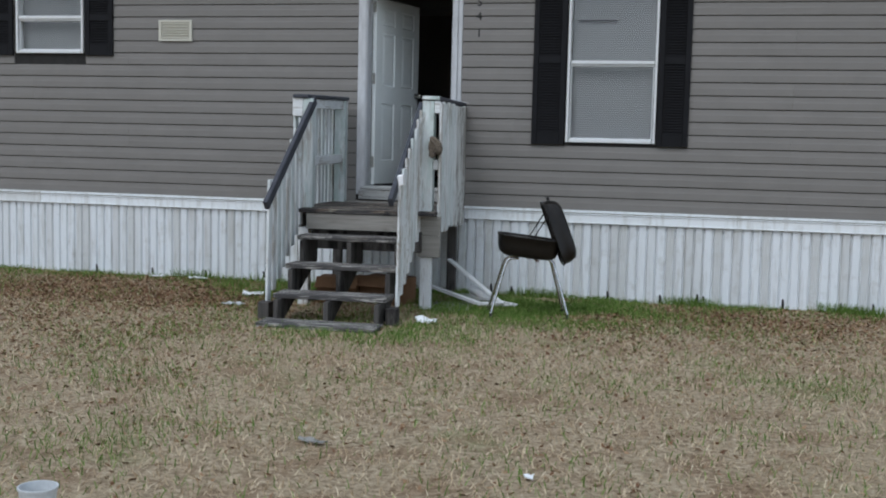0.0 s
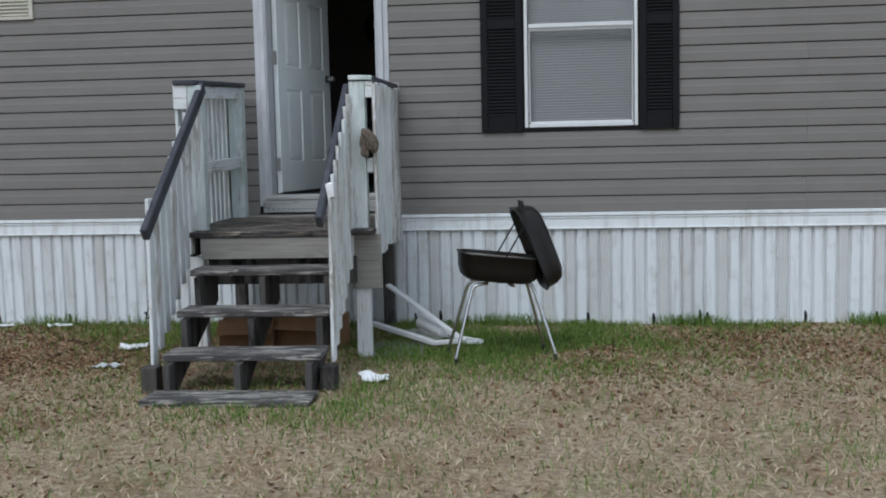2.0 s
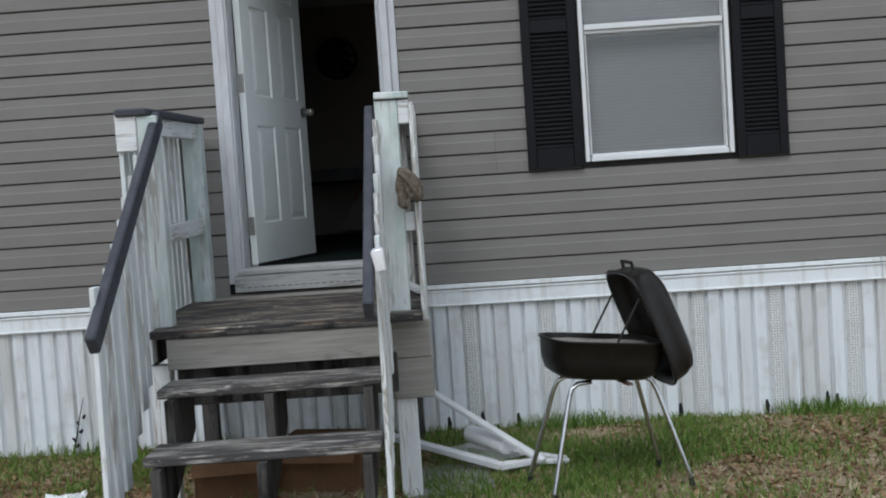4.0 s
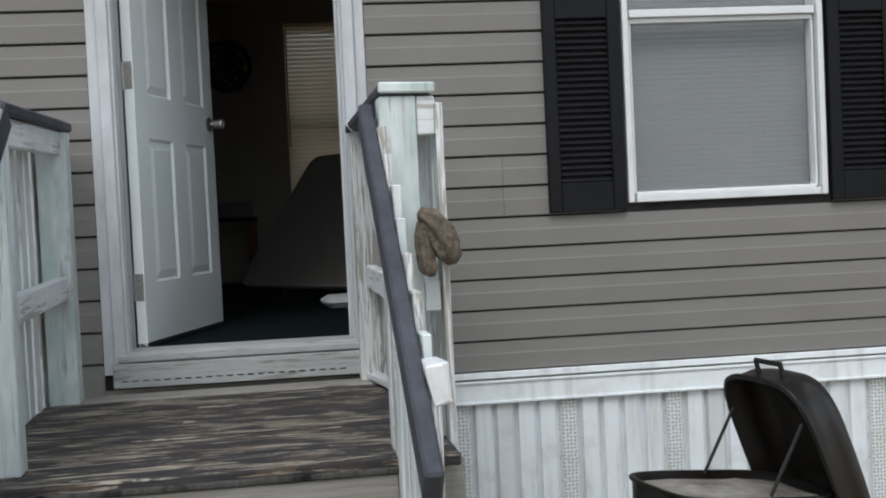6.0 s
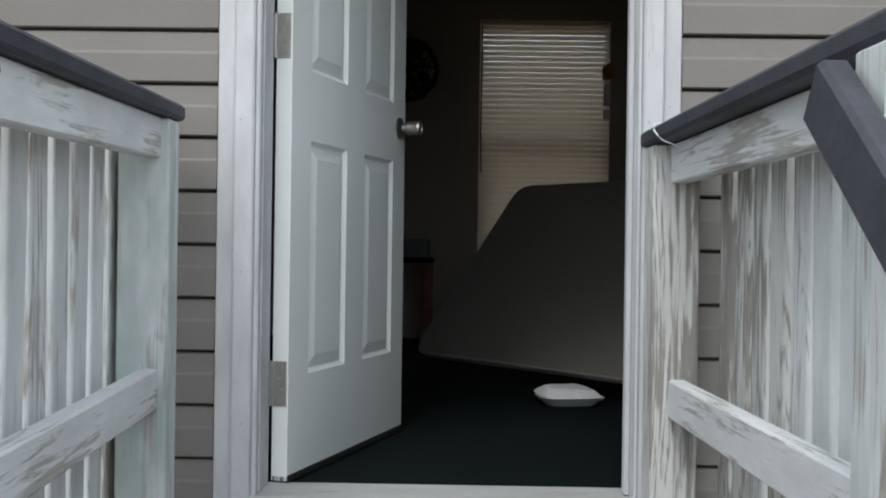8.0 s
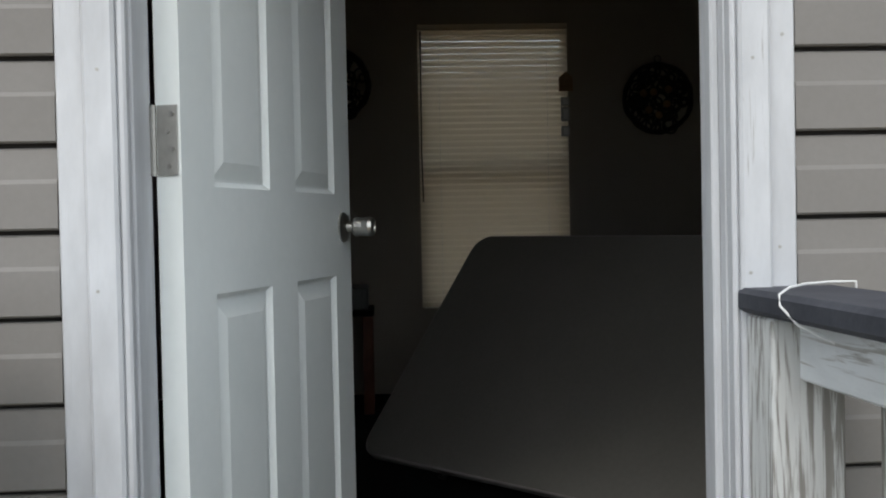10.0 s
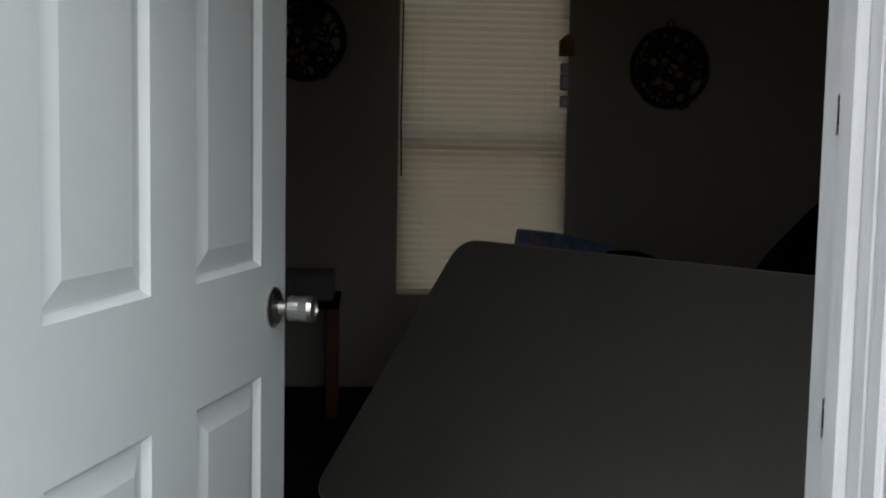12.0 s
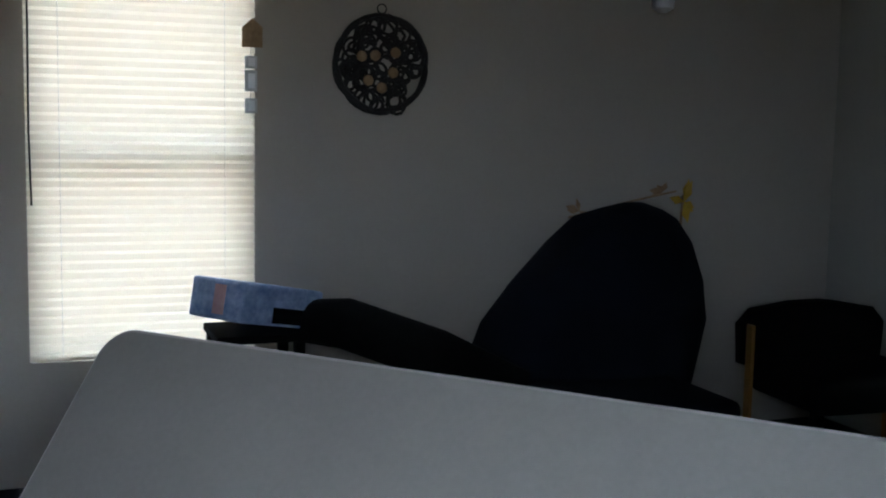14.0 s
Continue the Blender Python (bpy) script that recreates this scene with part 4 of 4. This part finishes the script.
grill = thing("charcoal_grill", pose(2.00, -1.43, -0.02, 0, 0, 14), "black rectangular charcoal grill, lid open, on chrome tube legs", "grill")
tilt = pose(0, 0, 0.700, 0, 6.5, 0)
part("bowl", solid_pan(0.285, 0.20, 0.185), enamel, grill, "", tilt, True)
part("coal_bed", lump(loft([squircle(0.272, 0.188, -0.035), squircle(0.27, 0.186, -0.02), squircle(0.12, 0.09, -0.012)]), 0.006, 22), ash, grill, "grey ash and greasy residue", tilt)
lid = part("lid", solid_pan(0.30, 0.205, 0.15), enamel, grill, "", pose(0.21, 0, 0.738, 0, -111, 0), True)
part("lid_handle", tube([(0.285, -0.06, -0.06), (0.326, -0.06, -0.065), (0.326, 0.06, -0.065), (0.285, 0.06, -0.06)], 0.009, 8), iron, lid, "black bar handle")
part("lid_vent", tube([(0.0, 0, -0.15), (0.0, 0, -0.158)], 0.035, 16), iron, lid)
for sy in (-0.17, 0.17):
    part("lid_stay", tube([(0.02, sy, 0.70), (0.14, sy, 0.90)], 0.006, 6), iron, grill)
part("damper", merge(tube([(0.03, 0, 0.52), (0.03, 0, 0.505)], 0.06, 18), box(0.03, 0.16, 0.01, 0.002, 1, (0.06, -0.12, 0.50))), rusty, grill, "rusty bottom damper")
for sx in (-1, 1):
    for sy in (-1, 1):
        pts = [(sx * 0.10, sy * 0.10, 0.515), (sx * 0.17, sy * 0.105, 0.512), (sx * 0.205, sy * 0.11, 0.49), (sx * 0.225, sy * 0.12, 0.44), (sx * 0.345, sy * 0.19, 0.02), (sx * 0.350, sy * 0.192, -0.015)]
        lg = part("leg", tube(pts, 0.012, 10), chrome, grill, "chrome tube leg", None, True)
        part("foot_cap", tube([(sx * 0.345, sy * 0.19, 0.015), (sx * 0.351, sy * 0.193, -0.022)], 0.014, 10), rubber, lg)

# ---- litter beside the porch ----
sash = thing("discarded_window_frame", Matrix.Translation((0, 0, 0)), "broken white window sash thrown down beside the porch", "window frame")
for p, q, w, h in (((0.83, -0.70, 0.11), (1.48, -1.13, 0.0), 0.045, 0.03), ((0.86, -0.60, 0.09), (1.50, -1.06, -0.01), 0.03, 0.02), ((1.46, -1.12, -0.005), (1.69, -1.02, -0.005), 0.045, 0.03),
                   ((1.50, -1.02, -0.012), (1.84, -1.00, -0.02), 0.05, 0.02), ((1.045, -0.50, 0.345), (1.70, -1.06, 0.0), 0.05, 0.022), ((1.30, -0.60, 0.0), (1.82, -0.98, -0.015), 0.05, 0.02)):
    part("sash_bar", box((Vector(q) - Vector(p)).length, w, h, 0.003), frame_white, sash, "", along(p, q))
pane = part("cracked_pane", extrude_outline([(1.12, -0.88, 0.035), (1.44, -1.08, 0.012), (1.62, -0.98, 0.012), (1.30, -0.74, 0.04)], (0, 0, 0.003)), glass, sash, "loose glass pane")
pane.visible_shadow = False
ob = part("paper_roll", lump(tube([(1.32, -0.62, 0.07), (1.52, -0.86, 0.045)], 0.05, 16), 0.008, 14), paper_mat)
tagged(ob, "crumpled white paper roll beside the broken sash", "paper roll")
bm, m = span(1.0, 1.42, -1.45, -0.9, -0.06, -0.032, 0.006)
tagged(part("paving_slab", bm, concrete, m=m @ pose(0, 0, 0, 0, 0, 8)), "flat grey concrete slab beside the porch post", "paving slab")


def scrap(x, yy, sx, sy, h, material, label, rz=0, name="litter_paper", seed=0.0):
    bm = bmesh.new()
    bmesh.ops.create_grid(bm, x_segments=9, y_segments=9, size=0.5)
    for v in bm.verts:
        v.co = Vector((v.co.x * sx, v.co.y * sy, 0))
        v.co += Vector(noise.noise_vector(v.co * 14 + Vector((seed, 0, 0)))) * h
        v.co.z = abs(v.co.z) * 1.2
    r = bmesh.ops.extrude_face_region(bm, geom=bm.faces[:])
    bmesh.ops.translate(bm, vec=(0, 0, 0.006), verts=[g for g in r["geom"] if isinstance(g, bmesh.types.BMVert)])
    ob = part(name, bm, material, None, "", pose(x, yy, hump(x, yy) + 0.012, 0, 0, rz))
    return tagged(ob, label, "litter", "litter on the lawn")


scrap(1.245, -2.25, 0.17, 0.15, 0.05, paper_mat, "crumpled white paper napkin lying on the grass", 12, seed=1)
scrap(-0.80, -1.15, 0.20, 0.10, 0.05, paper_mat, "torn white paper scrap on the grass", 25, seed=2)
scrap(-0.72, -1.83, 0.20, 0.10, 0.035, grey_plastic, "crushed clear plastic wrapper on the grass", -8, seed=3)
scrap(-1.85, -0.22, 0.20, 0.08, 0.03, paper_mat, "white paper scrap against the skirting", 5, seed=4)
scrap(-2.35, -0.20, 0.16, 0.07, 0.03, paper_mat, "white paper scrap against the skirting", -5, seed=5)
scrap(2.79, -6.5, 0.05, 0.06, 0.02, paper_mat, "small pale scrap of paper on the lawn", 0, seed=6)
scrap(1.63, -6.2, 0.16, 0.05, 0.02, concrete, "grey strip of bark on the lawn", -15, "bark_strip", seed=7)
tub = thing("plastic_tub", Matrix.Translation((0.945, -7.56, -0.05)) @ Matrix.Scale(0.88, 4), "small white plastic tub standing on the lawn", "tub")
prof = [(0.068, 0), (0.072, 0.004), (0.086, 0.13), (0.092, 0.132), (0.092, 0.142), (0.084, 0.142), (0.068, 0.006)]
part("tub_wall", loft([[(r * math.cos(a), r * math.sin(a), z) for a in [2 * math.pi * k / 28 for k in range(28)]] for r, z in prof]), grey_plastic, tub)

# ---- living room ----
# tabletop propped on edge
A, B = Vector((0.799, 3.075, 1.975)), Vector((0.291, 2.651, 1.174))
upv = (A - B).normalized()
ev = Vector((math.cos(radians(-50)), math.sin(radians(-50)), 0))
ev = (ev - upv * ev.dot(upv)).normalized()
nv = ev.cross(upv)
tm = Matrix((ev, upv, nv)).transposed().to_4x4()
tm.translation = B
table = thing("tabletop", tm, "grey-white tabletop with rounded corners tipped up against the seats, dimmed in colour", "tabletop")


def slab(w, h, r, t, z0, inset=0.0):
    pts = []
    for cx, cy, a0 in ((w - r, r, -90), (w - r, h - r, 0), (r, h - r, 90), (r, r, 180)):
        for k in range(9):
            a = radians(a0 + 90 * k / 8)
            pts.append((cx + (r - inset) * math.cos(a), cy + (r - inset) * math.sin(a)))
    return [(x, y, z0 + t) for x, y in pts]


HT, WT = (A - B).length + 0.05, 2.15
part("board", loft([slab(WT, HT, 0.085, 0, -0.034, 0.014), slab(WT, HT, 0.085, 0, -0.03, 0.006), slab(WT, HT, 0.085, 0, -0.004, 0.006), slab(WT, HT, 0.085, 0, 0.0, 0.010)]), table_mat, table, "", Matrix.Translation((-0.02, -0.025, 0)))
part("rim", loft([slab(WT, HT, 0.085, 0, -0.036, 0.005), slab(WT, HT, 0.085, 0, -0.034, 0.0), slab(WT, HT, 0.085, 0, -0.006, 0.0), slab(WT, HT, 0.085, 0, -0.002, 0.004), slab(WT, HT, 0.085, 0, -0.002, 0.012), slab(WT, HT, 0.085, 0, -0.036, 0.012), slab(WT, HT, 0.085, 0, -0.036, 0.005)], False), edge_mat, table, "paler rounded rim", Matrix.Translation((-0.02, -0.025, 0)))
for x in (0.40, 1.70):
    part("folded_leg", tube([(x, 0.92, -0.05), (x, 0.10, -0.06), (x, -0.03, -0.075)], 0.014, 8), iron, table)
    part("leg_bracket", box(0.10, 0.16, 0.03, 0.004), iron, table, "", Matrix.Translation((x, 0.14, -0.05)))

# draped recliner behind it
rec = thing("recliner", pose(2.82, 4.28, FLOOR) @ Matrix.Diagonal((1.15, 1.0, 1.03, 1.0)), "dark navy recliner with a high draped back", "armchair")
sections = [(0.36, 0.30, 0.0, 0.0), (0.38, 0.32, 0.25, 0.0), (0.44, 0.30, 0.50, 0.02), (0.44, 0.27, 0.62, 0.05), (0.36, 0.24, 0.80, 0.10), (0.27, 0.20, 0.95, 0.145), (0.19, 0.15, 1.06, 0.17), (0.12, 0.09, 1.10, 0.18), (0.04, 0.03, 1.115, 0.18)]
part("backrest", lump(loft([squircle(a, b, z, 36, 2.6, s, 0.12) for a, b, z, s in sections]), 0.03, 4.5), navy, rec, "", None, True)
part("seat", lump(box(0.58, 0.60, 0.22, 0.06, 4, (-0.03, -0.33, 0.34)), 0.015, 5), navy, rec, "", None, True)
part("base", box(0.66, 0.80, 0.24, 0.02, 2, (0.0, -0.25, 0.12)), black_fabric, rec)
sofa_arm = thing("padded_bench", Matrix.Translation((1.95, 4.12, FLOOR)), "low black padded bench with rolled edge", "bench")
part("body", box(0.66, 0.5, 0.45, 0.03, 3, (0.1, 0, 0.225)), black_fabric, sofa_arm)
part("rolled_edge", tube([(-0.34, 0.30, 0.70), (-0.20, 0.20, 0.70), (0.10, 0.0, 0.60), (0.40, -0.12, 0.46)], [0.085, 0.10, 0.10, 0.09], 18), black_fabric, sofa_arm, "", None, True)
# end table with tissue box
et = thing("end_table", Matrix.Translation((1.42, 4.42, FLOOR)), "small dark end table below the window", "table")
part("tabletop", box(0.34, 0.34, 0.03, 0.006, 2, (0, 0, 0.665)), black_fabric, et)
for sx in (-1, 1):
    for sy in (-1, 1):
        part("leg", box(0.04, 0.04, 0.648, 0.004, 1, (sx * 0.14, sy * 0.14, 0.325)), black_fabric, et)
tb = thing("tissue_box", pose(1.415, 4.40, FLOOR + 0.705, 0, 11, 32), "blue patterned tissue box on the end table", "tissue box")
part("carton", box(0.42, 0.28, 0.15, 0.012, 2, (0, 0, 0.075)), box_blue, tb)
part("printed_panel", box(0.002, 0.06, 0.11, 0.0, 1, (-0.2115, -0.02, 0.075)), box_pink, tb, "faded pink print")
# dark strip low on the right of the front face
part("printed_panel", box(0.22, 0.002, 0.06, 0.0, 1, (0.06, -0.1415, 0.04)), black_fabric, tb, "dark strip low on the front face")
# chair by the far corner
ch = thing("armchair", pose(4.03, 4.22, FLOOR, 0, 0, -4), "black upholstered armchair with honey wood frame", "armchair")
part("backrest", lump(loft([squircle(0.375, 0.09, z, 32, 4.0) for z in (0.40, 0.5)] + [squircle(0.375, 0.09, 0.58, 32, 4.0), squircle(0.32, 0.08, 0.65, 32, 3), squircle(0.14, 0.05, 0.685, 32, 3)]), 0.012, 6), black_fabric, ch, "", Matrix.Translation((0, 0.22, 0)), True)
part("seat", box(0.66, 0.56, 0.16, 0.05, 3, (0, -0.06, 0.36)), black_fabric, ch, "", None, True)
for sx in (-1, 1):
    part("arm_post", box(0.018, 0.05, 0.60, 0.006, 2, (sx * 0.380, 0.12, 0.30)), orange_wood, ch, "honey wood upright")
    part("front_leg", box(0.05, 0.05, 0.30, 0.006, 1, (sx * 0.30, -0.28, 0.15)), black_fabric, ch)
# low table with a grey box by the window
lt = thing("side_table", Matrix.Translation((0.02, 4.35, FLOOR)), "narrow table on red-brown wooden legs", "table")
part("tabletop", box(0.62, 0.44, 0.03, 0.005, 2, (0, 0, 0.535)), black_fabric, lt)
for sx in (-1, 1):
    for sy in (-1, 1):
        part("leg", box(0.055, 0.055, 0.52, 0.006, 2, (sx * 0.275, sy * 0.19, 0.26)), red_wood, lt, "red-brown wooden leg")
ob = part("storage_box", box(0.44, 0.32, 0.12, 0.012, 3), dull_grey, None, "", Matrix.Translation((0.08, 4.35, FLOOR + 0.611)))
tagged(ob, "shallow grey plastic box on the side table", "box")
tray = thing("foam_box", pose(0.93, 1.66, FLOOR + 0.002, 0, 0, 12), "white foam takeaway box, lid ajar, on the carpet", "food box")
part("base", loft([squircle(0.09, 0.065, 0.0), squircle(0.125, 0.095, 0.03), squircle(0.13, 0.10, 0.034), squircle(0.12, 0.09, 0.034), squircle(0.088, 0.062, 0.008)]), paper_mat, tray)
part("lid", lump(loft([squircle(0.128, 0.098, 0.0), squircle(0.124, 0.094, 0.006), squircle(0.092, 0.064, 0.030), squircle(0.07, 0.05, 0.032)]), 0.006, 18), paper_mat, tray, "dented foam lid", pose(0, 0.01, 0.036, 5, 3, 4))


def wreath(x, z, r, label):
    w = thing("wall_wreath", pose(x, BACK - 0.02, z, 90, 0, 0), label, "wreath", "wreaths on the wall")
    rr = random.Random(int(x * 100))
    ring = []
    for i in range(5):
        ph, amp = rr.uniform(0, 6), rr.uniform(0.006, 0.014)
        pts = [((r - 0.02 + amp * math.sin(5 * a + ph)) * math.cos(a), (r - 0.02 + amp * math.sin(5 * a + ph)) * math.sin(a), 0.012 * math.cos(4 * a + ph)) for a in [2 * math.pi * k / 48 for k in range(49)]]
        ring.append(tube(pts, 0.009, 6))
    part("twig_ring", merge(*ring), iron, w)
    knots = []
    for i in range(84):
        a, d = rr.uniform(0, 6.28), r * math.sqrt(rr.uniform(0.0, 0.72))
        cx, cy, s = d * math.cos(a), d * math.sin(a), rr.uniform(0.018, 0.045)
        pts = [(cx + s * math.cos(b), cy + s * math.sin(b), rr.uniform(-0.01, 0.01)) for b in [2 * math.pi * k / 12 for k in range(13)]]
        knots.append(tube(pts, 0.007, 5))
    part("woven_mesh", merge(*knots), iron, w)
    for cx, cy in ((0.06, 0.05), (-0.03, 0.035), (0.05, -0.035), (-0.09, 0.03), (-0.06, -0.07), (0.0, -0.1)):
        bm = bmesh.new()
        bmesh.ops.create_icosphere(bm, subdivisions=2, radius=0.024)
        bmesh.ops.scale(bm, vec=(1, 1, 0.5), verts=bm.verts)
        part("dried_pod", bm, straw, w, "pale dried pod", Matrix.Translation((cx, cy, 0.012)), True)
    part("hanging_loop", tube([(0.02 * math.cos(a), r + 0.02 * math.sin(a) + 0.012, 0) for a in [math.pi * 2 * k / 14 for k in range(15)]], 0.003, 5), iron, w)
    return w


wreath(2.04, 2.765, 0.22, "dark woven twig wreath with pale pods hung on the wall")
wreath(0.12, 2.87, 0.22, "dark woven twig wreath hung beside the window")
orn = part("house_ornament", extrude_outline([(-0.045, 0, -0.05), (0.035, 0, -0.05), (0.035, 0, 0.03), (-0.005, 0, 0.065), (-0.045, 0, 0.03)], (0, 0.02, 0)), straw, None, "", Matrix.Translation((1.485, BACK - 0.07, 2.86)))
tagged(orn, "small brown house-shaped ornament hung at the blind", "ornament")
card = thing("hanging_cards", Matrix.Translation((1.475, BACK - 0.06, 2.66)), "strip of small pale cards hung by the blind", "card strip")
for z, h in ((0.09, 0.05), (0.015, 0.085), (-0.085, 0.06)):
    part("card", box(0.05, 0.003, h), grey_plastic, card, "", Matrix.Translation((0, 0, z)))
    part("card_print", box(0.028, 0.002, h * 0.7), paper_mat, card, "", Matrix.Translation((0.002, -0.004, z)))
part("card_string", tube([(0, 0.002, 0.2), (0, 0.002, -0.11)], 0.0015, 4), cord_mat, card)
fl = thing("dried_flower_spray", Matrix.Translation((3.5, BACK - 0.03, 2.10)), "spray of dried leaves and one yellow flower on the wall", "dried flowers")
part("stem", merge(tube([(-0.55, 0, 0.0), (-0.35, -0.01, 0.05), (-0.1, -0.01, 0.10), (0.02, 0, 0.12)], 0.005, 5), tube([(0.05, 0, -0.1), (0.06, 0, 0.1)], 0.006, 5)), straw, fl)
rr = random.Random(4)
for n_, cx, cz, mt, nm in ((7, 0.06, 0.07, yellow, "petal"), (6, -0.50, 0.03, straw, "leaf"), (4, -0.06, 0.12, straw, "leaf")):
    for i in range(n_):
        s = rr.uniform(0.05, 0.09) * (1.3 if nm == "petal" else 0.8)
        a = rr.uniform(0, 6.28)
        pts = [(0, 0, 0), (s * 0.5, 0.004, s * 0.28), (s, 0.012, 0), (s * 0.5, 0.004, -s * 0.28)]
        part(nm, extrude_outline(pts, (0, 0.002, 0)), mt, fl, "", Matrix.Translation((cx, -0.012, cz)) @ Matrix.Rotation(a, 4, "Y") @ Matrix.Rotation(rr.uniform(-0.6, 0.6), 4, "X"))
lamp = part("wall_sconce", loft([[(r * math.cos(a), r * math.sin(a), z) for a in [2 * math.pi * k / 16 for k in range(16)]] for r, z in ((0.02, 0.0), (0.05, 0.02), (0.055, 0.10), (0.03, 0.12))]), grey_plastic, None, "", Matrix.Translation((3.39, BACK - 0.06, 3.05)))
tagged(lamp, "small clear glass wall ornament near the ceiling", "ornament")
